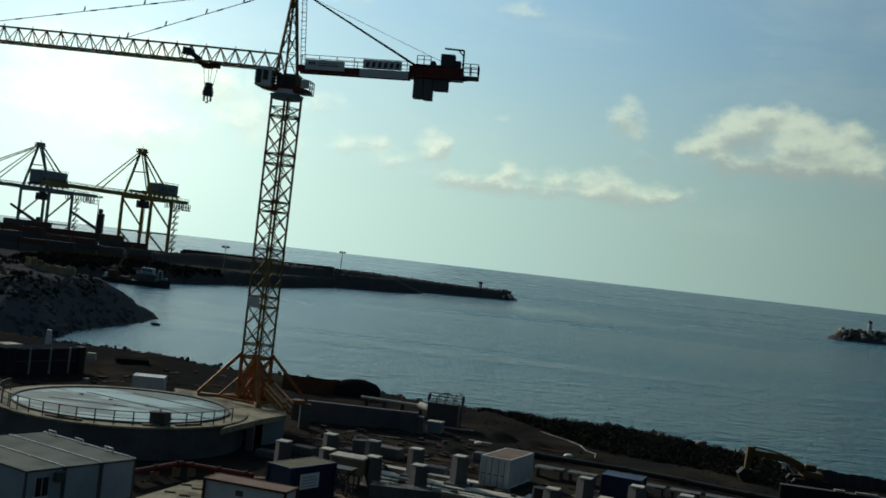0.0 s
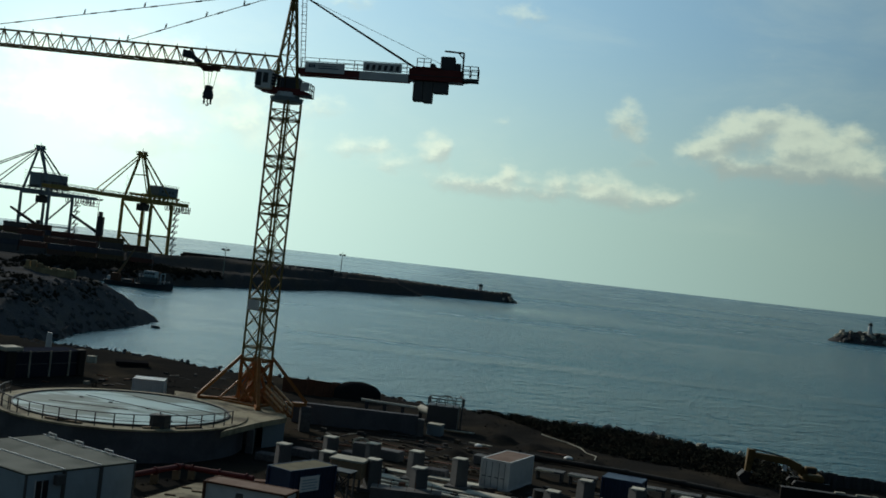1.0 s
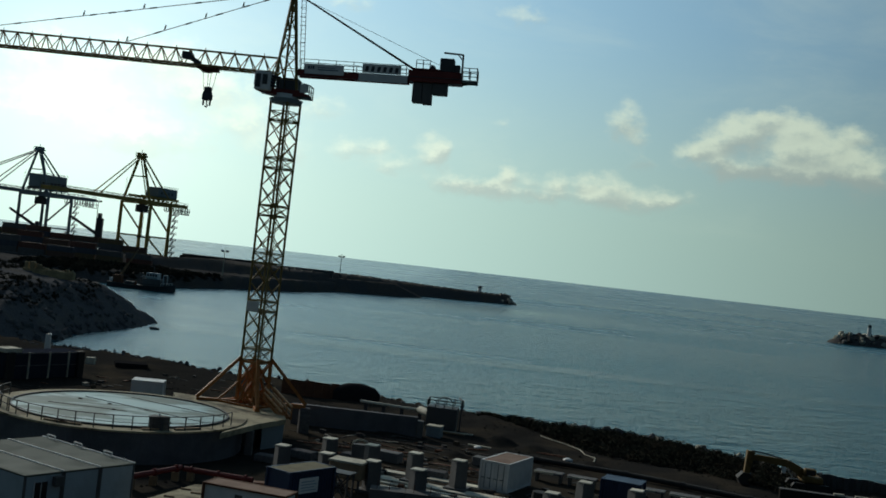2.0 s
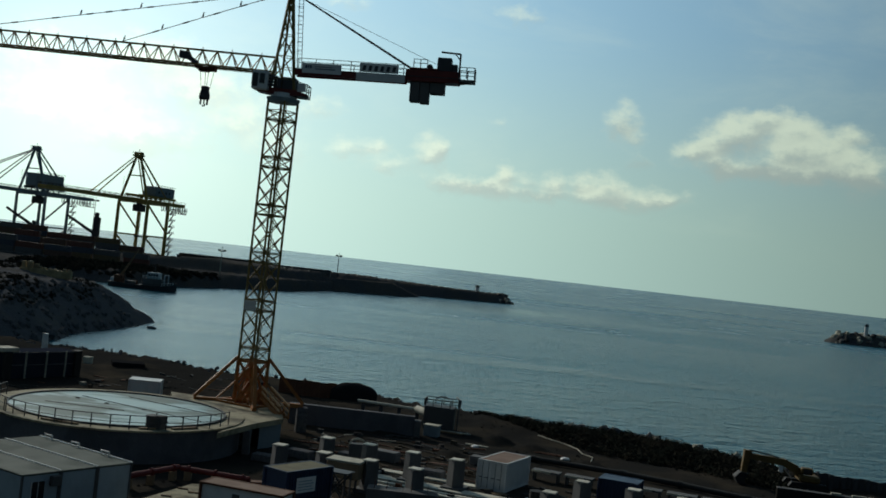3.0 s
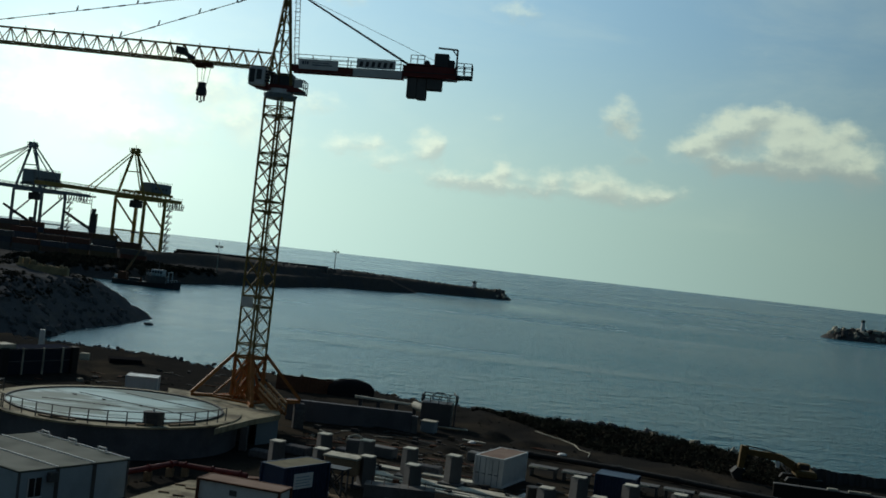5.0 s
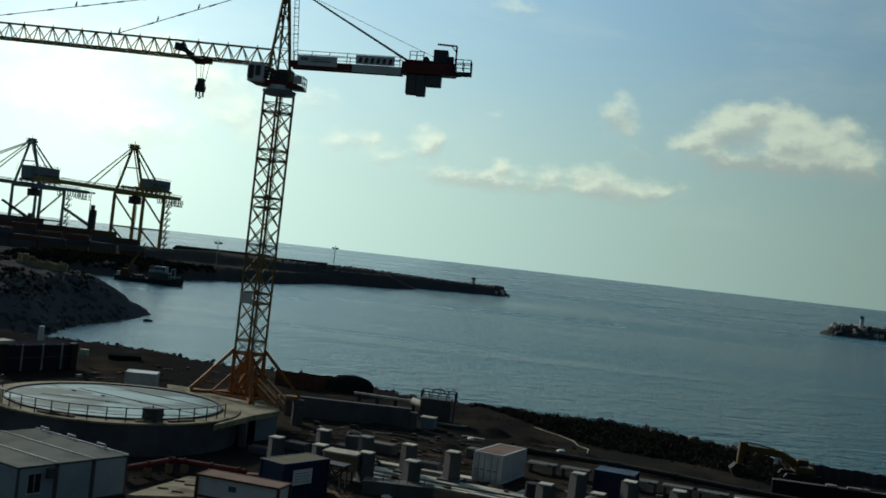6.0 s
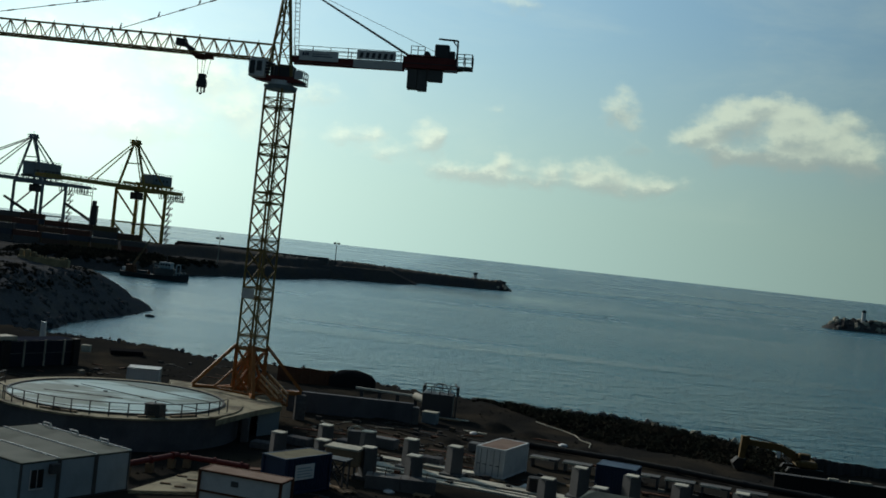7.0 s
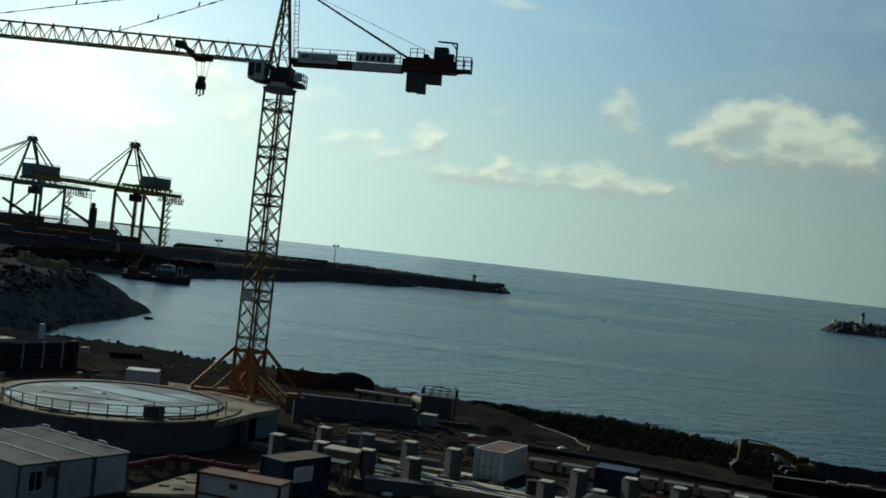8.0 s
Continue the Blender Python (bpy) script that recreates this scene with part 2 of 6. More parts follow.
RUBBER = material("black_rubber", (0.018, 0.018, 0.018), 0.75, grain=0.2, bump=0.1)
TARP = material("black_plastic_sheet", (0.024, 0.024, 0.026), 0.9, grain=0.2, stain=0.2, bump=0.3, spec=0.0)
OLD_STONE = material("old_ochre_stone", (0.34, 0.27, 0.15), 0.9, grain=0.4, scale=1.0, stain=0.6, stain_scale=0.5, bump=0.3, vary=0.3)
WOOD = material("weathered_timber", (0.24, 0.17, 0.10), 0.85, grain=0.3, scale=2.5, stain=0.5, bump=0.3, vary=0.2)
OCHRE_ROOF = material("dusty_ochre_roof", (0.13, 0.115, 0.055), 0.85, grain=0.2, stain=0.5, stain_scale=0.8, bump=0.1)
TERRACOTTA = material("rust_stained_roof", (0.20, 0.12, 0.08), 0.85, grain=0.2, stain=0.4, stain_scale=0.6, bump=0.1)
# crane orange made paler, so that the stair rails look lit
PALE_RAIL = material("sunlit_orange_rail_paint", (0.62, 0.36, 0.17), 0.5, grain=0.15, stain=0.3, bump=0.0)
GLASS_DARK = material("dark_window_glass", (0.02, 0.025, 0.03), 0.12, grain=0.05, stain=0.1, bump=0.0, spec=0.6)
BIRD = material("dark_feathers", (0.02, 0.02, 0.02), 0.9, grain=0.2, bump=0.0)


def wet_material():
    m = bpy.data.materials.new("wet_screed")
    m.use_nodes = True
    k = Nodes(m.node_tree)
    o = k.add("ShaderNodeOutputMaterial")
    at = k.add("ShaderNodeTexCoord").outputs["Object"]
    large = k.noise(k.vec("MULTIPLY", at, (0.6, 1.4, 1.0)), 0.28, 4.0, 0.55, 0.5)
    small = k.noise(at, 5.0, 5.0, 0.6)
    wet = k.ramp(large, 0.40, 0.60)
    c = k.mix(wet, (0.135, 0.205, 0.185, 1), (0.19, 0.30, 0.285, 1))
    c = k.mix(k.ramp(small, 0.35, 0.75, 0.0, 0.35), c, (0.16, 0.17, 0.17, 1))
    p = k.add("ShaderNodeBsdfPrincipled")
    k.put(p, "Base Color", c)
    k.put(p, "Roughness", k.ramp(wet, 0, 1, 0.75, 0.32))
    b = k.add("ShaderNodeBump", Strength=0.12, Distance=0.02)
    k.put(b, "Height", small)
    k.put(p, "Normal", b.outputs[0])
    k.put(o, "Surface", p.outputs[0])
    return m


WET = wet_material()


# ---- shapes ----
def box(bm, lo, hi, m=None, bevel=0.0):
    """A box from corner to corner."""
    vs = [Vector((x, y, z)) for x in (lo[0], hi[0]) for y in (lo[1], hi[1]) for z in (lo[2], hi[2])]
    if m is not None:
        vs = [m @ v for v in vs]
    v = [bm.verts.new(p) for p in vs]
    fs = [bm.faces.new([v[i] for i in q]) for q in ((0, 1, 3, 2), (4, 6, 7, 5), (0, 4, 5, 1), (2, 3, 7, 6), (0, 2, 6, 4), (1, 5, 7, 3))]
    if bevel:
        es = {e for f in fs for e in f.edges}
        bmesh.ops.bevel(bm, geom=list(es), offset=bevel, segments=1, affect="EDGES")
    return bm


def rod(bm, p, q, r=0.05, sides=4, r2=None):
    """A bar from p to q, square (4) or round, that may taper to r2."""
    p, q = Vector(p), Vector(q)
    d = q - p
    if d.length < 1e-6:
        return bm
    z = d.normalized()
    x = z.orthogonal() if abs(z.z) > 0.999 else Vector((0, 0, 1)).cross(z)
    x.normalize()
    y = z.cross(x)
    rings = []
    for c, rr in ((p, r), (q, r if r2 is None else r2)):
        rr = rr * (1.4142 if sides == 4 else 1.0)
        rings.append([bm.verts.new(c + (x * math.cos(a) + y * math.sin(a)) * rr)
                      for a in [2 * math.pi * (i + 0.5) / sides for i in range(sides)]])
    a, b = rings
    for i in range(sides):
        bm.faces.new((a[i], a[(i + 1) % sides], b[(i + 1) % sides], b[i]))
    bm.faces.new(a[::-1])
    bm.faces.new(b)
    return bm


def chain(bm, pts, r=0.05, sides=4):
    for p, q in zip(pts, pts[1:]):
        rod(bm, p, q, r, sides)
    return bm


def prism(bm, outline, z0, z1):
    """An upright block over an outline of (x, y)."""
    lo = [bm.verts.new((x, y, z0)) for x, y in outline]
    hi = [bm.verts.new((x, y, z1)) for x, y in outline]
    k = len(lo)
    for i in range(k):
        bm.faces.new((lo[i], lo[(i + 1) % k], hi[(i + 1) % k], hi[i]))
    bm.faces.new(hi)
    bm.faces.new(lo[::-1])
    return bm


def mesh_of(name, bm, mat):
    bmesh.ops.recalc_face_normals(bm, faces=bm.faces)
    me = bpy.data.meshes.new(name)
    bm.to_mesh(me)
    bm.free()
    me.materials.append(mat)
    return me


def part(name, bm, mat, parent, label="", at=None):
    """One mesh under a thing or under a part."""
    ob = new(name, bm if isinstance(bm, bpy.types.Mesh) else mesh_of(name, bm, mat))
    ob.parent = parent
    if at is not None:
        ob.matrix_basis = at
    if label:
        tagged(ob, label)
    return ob


def thing(name, at, label, category, group="", kind=""):
    """An empty at the thing's base."""
    ob = new(name)
    ob.matrix_basis = at
    return tagged(ob, label, category, group, kind)


def solid(name, bm, mat, at, label, category, group="", kind="", smooth=False):
    """A thing of one mesh."""
    ob = new(name, mesh_of(name, bm, mat))
    ob.matrix_basis = at
    if smooth:
        for poly in ob.data.polygons:
            poly.use_smooth = True
    return tagged(ob, label, category, group, kind)


B = bmesh.new
rnd = random.Random(7)
GROUND = 5.0


def shore_y(x):
    """Where the land's edge lies ahead of the window."""
    pts = ((-200, 176), (-75, 170), (-60, 158), (-52, 156), (-45, 155), (-36, 151), (-27, 146), (-14, 145), (-6, 139), (4, 134), (16, 128), (27, 126), (33, 119), (46, 111), (80, 95), (200, 60))
    for (x0, y0), (x1, y1) in zip(pts, pts[1:]):
        if x <= x1:
            return y0 + (y1 - y0) * max(0, (x - x0)) / (x1 - x0)
    return pts[-1][1]


def wobble(x, y, s, seed=0.0):
    return noise.noise((x * s, y * s, seed))


# ---- sea, land, headland, breakwaters ----
def sheet(name, xs, ys, height, mat, label, category, smooth=True):
    """A ground of one sheet over a grid."""
    verts = [(x, y, height(x, y)) for y in ys for x in xs]
    k = len(xs)
    faces = [(j * k + i, j * k + i + 1, (j + 1) * k + i + 1, (j + 1) * k + i) for j in range(len(ys) - 1) for i in range(k - 1)]
    me = bpy.data.meshes.new(name)
    me.from_pydata(verts, [], faces)
    me.materials.append(mat)
    if smooth:
        me.polygons.foreach_set("use_smooth", [True] * len(me.polygons))
    me.update()
    return tagged(new(name, me), label, category, kind="structure")


def sea():
    bm = B()
    ring = [bm.verts.new((4940 * math.cos(a), 4940 * math.sin(a), 0)) for a in [2 * math.pi * i / 256 for i in range(256)]]
    bm.faces.new(ring)
    return solid("water", bm, WATER, Matrix(), "choppy blue-green sea reaching to the horizon", "sea", kind="structure")


def land_height(x, y):
    e = shore_y(x) + 2.0 * wobble(x, 0, 0.15, 3)
    if y > e:
        return max(-3.0, GROUND + 0.5 - (y - e) * 1.2)
    # a low bank of spoil along the shore on the seaward side
    rise = math.exp(-((y - (e - 6)) / 5.0) ** 2) * (0.65 if x > 6 else 0.3)
    flat = 0.0 if y < e - 28 else 1.0
    return GROUND + rise + flat * (0.35 * wobble(x, y, 0.12, 1) + 0.18 * wobble(x, y, 0.5, 2))


def land():
    xs = [-200 + 2.0 * i for i in range(60)] + [-80 + 0.8 * i for i in range(190)] + [72 + 4 * i for i in range(32)]
    ys = [-60, -30, 0, 20, 40] + [50 + 2.0 * i for i in range(22)] + [94 + 0.7 * i for i in range(94)] + [160 + 2.5 * i for i in range(14)]
    return sheet("ground", xs, ys, land_height, SOIL, "dark bare soil of the building site by the sea", "ground")


def along(v, pts):
    """The value at v on a line through the points."""
    if v <= pts[0][0]:
        return pts[0][1]
    for (x0, y0), (x1, y1) in zip(pts, pts[1:]):
        if v <= x1:
            return y0 + (y1 - y0) * (v - x0) / (x1 - x0)
    return pts[-1][1]


def headland_height(x, y):
    """A flat-topped spur of dark rock with a steep seaward face."""
    edge = along(y, ((150, -112), (180, -84), (200, -74), (210, -72), (224, -74.0), (242, -71.8), (257, -70.6)))
    d = edge - x + 0.5 * wobble(x, y, 0.16, 5) + 0.35 * wobble(x, y, 0.5, 6)
    h = d * 0.8 if d < 0 else along(d, ((0, 0), (2.4, 1.8), (5.5, 4.2), (8.6, 6.6), (11.6, 8.5), (14.5, 9.4), (26, 10.4), (40, 12.2), (60, 13.4), (120, 14.0)))
    if y > 259:
        h = min(h, 12.5 - (y - 259) * 0.75)
    # it falls away to the near shore
    h = min(h, 8.8 - (214 - y) * 0.26) if y < 214 else h
    r = 0.4 * wobble(x, y, 0.12, 5) + 0.6 * abs(wobble(x, y, 0.31, 6)) + 0.35 * wobble(x, y, 0.75, 7)
    return max(-2.5, h + r * (1.0 if h > -1 else 0))


def headland():
    xs = [-240 + 3.0 * i for i in range(30)] + [-150 + 0.9 * i for i in range(110)]
    ys = [135 + 0.9 * i for i in range(195)]
    return sheet("headland", xs, ys, headland_height, ROCK, "dark basalt headland sloping into the bay", "headland")


def mole_top(x):
    pts = ((-400, 9.0), (-215, 9.0), (-150, 9.5), (-125, 11.0), (-95, 10.4), (-60, 8.9), (-20, 7.0), (44, 5.2))
    for (x0, y0), (x1, y1) in zip(pts, pts[1:]):
        if x <= x1:
            return y0 + (y1 - y0) * max(0, (x - x0)) / (x1 - x0)
    return pts[-1][1]


def mole_near(x):
    pts = ((-400, 470), (-150, 480), (-99, 512), (-78, 551), (-57, 648), (-16, 706), (44, 750))
    for (x0, y0), (x1, y1) in zip(pts, pts[1:]):
        if x <= x1:
            return y0 + (y1 - y0) * max(0, (x - x0)) / (x1 - x0)
    return pts[-1][1]


def mole_height(x, y):
    near = mole_near(x)
    if x > 44:
        return max(-3.0, 5.2 - (x - 44) * 1.0 - abs(y - 762) * 0.2 + 1.0 * wobble(x, y, 0.2, 9))
    width = 120 if x < -100 else max(24, 120 - (x + 100) * 0.9)
    top = mole_top(x)
    if y < near:
        h = -(near - y) * 0.7
    elif y < near + width * 0.35:
        h = (y - near) / (width * 0.35) * top * (0.55 if x < -60 else 1.0)
        h = min(h, top)
        if x < -60:
            h = min(top * 0.55, (y - near) * 0.7)
    else:
        h = min(top, top * 0.55 + (y - near - width * 0.35) * 0.4) if x < -60 else top
    if y > near + width:
        h = top - (y - near - width) * 0.7
    # a low foreland of rock in front of the container quay
    if x < -95 and y < near + 50:
        fore = along(x, ((-146, 434), (-130, 438), (-122, 446), (-114, 462), (-107, 484), (-99, 512)))
        h = max(h, min(4.6, (y - fore) * 0.5) + (1.2 * abs(wobble(x, y, 0.14, 21)) + 0.5 * wobble(x, y, 0.4, 22) if y > fore + 3 else 0.0))
    return max(-3.0, h + (0.25 * wobble(x, y, 0.10, 8) + 0.7 * abs(wobble(x, y, 0.3, 9)) + 0.7 * wobble(x, y, 0.7, 10)) * (1 if h > -0.5 else 0))


def mole():
    xs = [-420 + 8 * i for i in range(30)] + [-180 + 1.6 * i for i in range(147)]
    ys = [382 + 2.5 * i for i in range(167)]
    return sheet("breakwater", xs, ys, mole_height, ROCK_FAR, "long dark rock breakwater enclosing the harbour", "breakwater")


def spit():
    def height(x, y):
        near = 676 + (x + 16) * 0.9
        return max(-2.0, min(7.2, 0.3 + (-14 - x) * 0.42) - max(0, abs(y - near - 4) - 4) * 0.75 + 0.5 * wobble(x, y, 0.4, 4))
    return sheet("rock_spit", [-75 + 1.5 * i for i in range(42)], [610 + 1.2 * i for i in range(66)], height, ROCK_FAR,
                 "low rock spit at the foot of the breakwater", "spit")


def outer_height(x, y):
    s = x - 253
    mid = 715 + s * 0.35
    top = min(5.9, 0.5 + s * 0.65) if s < 14 else 5.7
    return max(-2.5, top - max(0, abs(y - mid) - 5) * 0.6 + (1.2 * abs(wobble(x, y, 0.22, 12)) + 0.6 * wobble(x, y, 0.6, 13)))


def far_mole():
    return sheet("outer_breakwater", [249 + 1.5 * i for i in range(130)], [688 + 1.5 * i for i in range(80)], outer_height, ROCK_FAR,
                 "dark armour-rock head of the outer breakwater", "breakwater")


# ---- tower crane ----
def lattice_section(parent, name, z, high, r, panels, chord, brace, mat, label=""):
    """A square lattice section: its end frames, with chords and diagonals as parts of their own."""
    ang = [radians(15.7 + 90 * i) for i in range(4)]
    cs = [Vector((r * math.cos(a), r * math.sin(a), 0)) for a in ang]
    up = Vector((0, 0, 1))
    rings = []
    for zz in (0.06, high - 0.06):
        bm = B()
        for i in range(4):
            rod(bm, cs[i] + up * zz, cs[(i + 1) % 4] + up * zz, brace * 1.2)
        rings.append(bm)
    frame_part = part(name, rings[0], mat, parent, label, at=pose(0, 0, z))
    part("end_frame", rings[1], mat, frame_part)
    key = (name, round(high, 3))
    if key not in LATTICE:
        LATTICE[key] = [mesh_of("chord", rod(B(), c, c + up * high, chord), mat) for c in cs]
        for i in range(4):
            for j in range(panels):
                lo, hi = high * j / panels, high * (j + 1) / panels
                LATTICE[key].append(mesh_of("diagonal", rod(B(), cs[i] + up * lo, cs[(i + 1) % 4] + up * hi, brace), mat))
                LATTICE[key].append(mesh_of("diagonal", rod(B(), cs[(i + 1) % 4] + up * lo, cs[i] + up * hi, brace), mat))
    for i, me in enumerate(LATTICE[key]):
        part("chord" if i < 4 else "diagonal", me, None, frame_part)
    return frame_part


LATTICE = {}


def ladder(bm, x, y, z0, z1, w=0.4):
    rod(bm, (x - w / 2, y, z0), (x - w / 2, y, z1), 0.025)
    rod(bm, (x + w / 2, y, z0), (x + w / 2, y, z1), 0.025)
    z = z0 + 0.3
    while z < z1:
        rod(bm, (x - w / 2, y, z), (x + w / 2, y, z), 0.018)
        z += 0.4
    return bm


def rail(bm, pts, height=1.0, step=1.5, r=0.03, mid=True):
    """A handrail with posts along a line of points."""
    pts = [Vector(p) for p in pts]
    for p, q in zip(pts, pts[1:]):
        k = max(1, round((q - p).length / step))
        for i in range(k + 1):
            a = p.lerp(q, i / k)
            rod(bm, a, a + Vector((0, 0, height)), r)
        for h in ((height, height * 0.55) if mid else (height,)):
            rod(bm, p + Vector((0, 0, h)), q + Vector((0, 0, h)), r * 0.9)
    return bm


def tower_crane():
    c = thing("tower_crane", pose(-17.15, 105, 7.2), "yellow lattice tower crane with red and white counter-jib", "tower crane")
    H0, H1 = 4.3, 29.3
    # base: crossed beams, feet, struts and a braced foot section
    ang = [radians(15.7 + 90 * i) for i in range(4)]
    for i, a in enumerate(ang):
        d = Vector((math.cos(a), math.sin(a), 0))
        foot = d * 5.2
        part("base_beam", rod(B(), Vector((0, 0, 0.35)), foot + Vector((0, 0, 0.3)), 0.2), CRANE_ORANGE, c)
        st = rod(B(), d * 1.45 + Vector((0, 0, H0 + 0.3)), foot + Vector((0, 0, 0.5)), 0.15)
        part("strut", st, CRANE_ORANGE, c, "rusty orange inclined strut")
        fm = box(B(), (-0.5, -0.5, -2.5), (0.5, 0.5, 0.2), pose(foot.x, foot.y, 0, 0, 0, math.degrees(a)), 0.04)
        part("ballast_foot", fm, ROCK, c, "dark footing block")
        knee = rod(B(), foot * 0.62 + Vector((0, 0, 0.35)), d * 1.41 + Vector((0, 0, 2.3)), 0.08)
        part("knee_brace", knee, CRANE_ORANGE, c)
    lattice_section(c, "foot_section", 0.1, H0 - 0.1, 1.42, 2, 0.13, 0.085, CRANE_ORANGE, "braced orange foot section of the mast")
    up = Vector((0, 0, 1))
    for i in range(4):
        d0, d1 = (Vector((math.cos(a), math.sin(a), 0)) for a in (ang[i], ang[(i + 1) % 4]))
        m = (d0 + d1) * 0.7
        for d in (d0, d1):
            part("inner_brace", rod(B(), m + up * 0.3, d * 1.4 + up * 2.2, 0.07), CRANE_ORANGE, c)
        part("inner_brace", rod(B(), m * 2.2 + up * 0.3, m * 0.2 + up * 3.9, 0.06), CRANE_ORANGE, c)
        part("side_beam", rod(B(), d0 * 3.4 + up * 0.35, d1 * 3.4 + up * 0.35, 0.09), CRANE_ORANGE, c)
    # mast sections
    k = 5
    step, joint = 4.58, 0.95
    for i in range(k):
        z = H0 + 1.2 + i * step
        lattice_section(c, "mast_section", z, step - joint, 1.414, 2, 0.08, 0.038, CRANE_YELLOW)
        lattice_section(c, "mast_joint", z + step - joint, joint, 1.414, 1, 0.085, 0.032, CRANE_YELLOW)
    lattice_section(c, "mast_joint", H0, 1.2, 1.414, 1, 0.085, 0.032, CRANE_YELLOW)
    for a in ang:
        p = Vector((1.414 * math.cos(a), 1.414 * math.sin(a), 0))
        part("top_post", rod(B(), p + Vector((0, 0, H0 + 1.2 + k * step)), p + Vector((0, 0, H1)), 0.085), CRANE_YELLOW, c)
    part("ladder", ladder(B(), 0.1, 0.25, 0.5, H1, 0.45), CRANE_YELLOW, c)
    for i in range(k):
        z = H0 + 1.2 + (i + 1) * step - joint + 0.05
        bm = B()
        box(bm, (-0.85, -0.25, z - 0.05), (0.3, 0.75, z), pose(0, 0, 0, 0, 0, -29.3))
        part("rest_platform", bm, DARK_STEEL, c)
    sign = box(B(), (-0.95, -0.03, 9.1), (0.15, 0.03, 10.05), pose(-0.35, -1.02, 0, 0, 0, 0))
    part("notice_board", sign, WHITE, c, "plain grey-white board on the mast")
    fixed = set(c.children)
    # slewing ring and turntable
    part("collar", rod(B(), (0, 0, H1 - 0.15), (0, 0, H1 + 0.24), 1.5, 24, 1.62), STS_BLUE, c, "pale grey flared collar")
    part("slewing_ring", rod(B(), (0, 0, H1 + 0.22), (0, 0, H1 + 0.72), 1.22, 24), WHITE, c, "pale slewing ring")
    bm = box(B(), (-1.45, -0.9, H1 + 0.72), (1.35, 0.9, H1 + 1.05), None, 0.05)
    box(bm, (-0.15, -0.8, H1 + 1.05), (1.15, 0.8, H1 + 2.25), None, 0.05)
    box(bm, (-1.0, -0.7, H1 + 1.05), (-0.65, 0.7, H1 + 2.3))
    part("turntable", bm, DARK_STEEL, c, "dark steel turntable with drive housings")
    bm = B()
    outline = [(-2.75, 0.9), (-2.6, 0.72), (-1.1, 0.5), (1.2, 0.5), (2.2, 0.62), (2.3, 0.8), (1.3, 1.1), (-1.2, 1.1)]
    for y0, y1 in ((-0.95, 0.85),):
        a = [bm.verts.new((x, y0, H1 + z)) for x, z in outline]
        b = [bm.verts.new((x, y1, H1 + z)) for x, z in outline]
        for i in range(len(a)):
            j = (i + 1) % len(a)
            bm.faces.new((a[i], a[j], b[j], b[i]))
        bm.faces.new(a)
        bm.faces.new(b[::-1])
    part("turntable_base", bm, CRANE_RED, c, "dark red turntable base")
    part("name_board", box(B(), (1.45, -1.0, H1 + 0.95), (2.25, -0.96, H1 + 1.75)), WHITE, c, "small white board on the side platform")
    motor = rod(B(), (-0.35, -0.95, H1 + 1.1), (-0.35, -0.95, H1 + 2.0), 0.2, 12)
    part("slewing_motor", motor, DARK_STEEL, c)
    bm = B()
    rail(bm, [(1.35, -0.9, H1 + 0.75), (2.35, -0.9, H1 + 0.55), (2.35, 0.9, H1 + 0.55), (1.35, 0.9, H1 + 0.75)], 1.15, 0.9, 0.035)
    box(bm, (1.3, -0.95, H1 + 0.5), (2.4, 0.95, H1 + 0.58))
    part("side_platform", bm, DARK_STEEL, c)
    # operator's cab
    cab = part("cab", box(B(), (-2.85, -1.7, H1 + 0.75), (-1.3, -0.25, H1 + 2.5), None, 0.08), WHITE, c, "grey-white operator's cab with tinted windows")
    part("windscreen", prism(B(), [(-2.89, -1.6), (-2.86, -1.6), (-2.86, -0.35), (-2.89, -0.35)], H1 + 1.15, H1 + 2.3), GLASS_DARK, cab)
    for x0, x1, z0 in ((-2.75, -2.25, 0.98), (-2.1, -1.6, 1.3)):
        part("side_window", box(B(), (x0, -1.73, H1 + z0), (x1, -1.705, H1 + 2.25)), GLASS_DARK, cab)
    bm = B()
    for z in (1.2, 1.5, 1.8, 2.1):
        box(bm, (-1.3, -1.5, H1 + z), (-0.85, -0.95, H1 + z + 0.16))
    part("louvre_panel", bm, DARK_STEEL, c)
    # tower head
    JB, JT, TOP = 31.95, 33.45, 39.8
    bm = B()
    feet = [(-1.2, -0.85), (1.1, -0.85), (0.75, 0.85), (-0.6, 0.85)]
    tips = [(-0.42, -0.16), (-0.22, -0.16), (-0.22, 0.16), (-0.42, 0.16)]

    def hp(i, f):
        (x0, y0), (x1, y1) = feet[i % 4], tips[i % 4]
        return Vector((x0 + (x1 - x0) * f, y0 + (y1 - y0) * f, H1 + 1.1 + (TOP - H1 - 1.1) * f))
    for i in range(4):
        rod(bm, hp(i, 0), hp(i, 1), 0.105)
        fs = [0.1, 0.34, 0.56, 0.76, 0.92]
        for j, (a, b) in enumerate(zip(fs, fs[1:])):
            rod(bm, hp(i + j % 2, a), hp(i + 1 - j % 2, b), 0.05)
            rod(bm, hp(i, (a + b) / 2), hp(i + 1, (a + b) / 2), 0.03)
            rod(bm, hp(i, a), hp(i + 1, a), 0.03)
    part("tower_head", bm, CRANE_YELLOW, c, "tapering lattice tower head")
    bm = box(B(), (-0.75, -0.4, TOP - 0.25), (0.75, 0.4, TOP - 0.12))
    rail(bm, [(0.1, -0.4, TOP - 0.1), (0.75, -0.4, TOP - 0.1), (0.75, 0.4, TOP - 0.1)], 0.9, 0.6, 0.03)
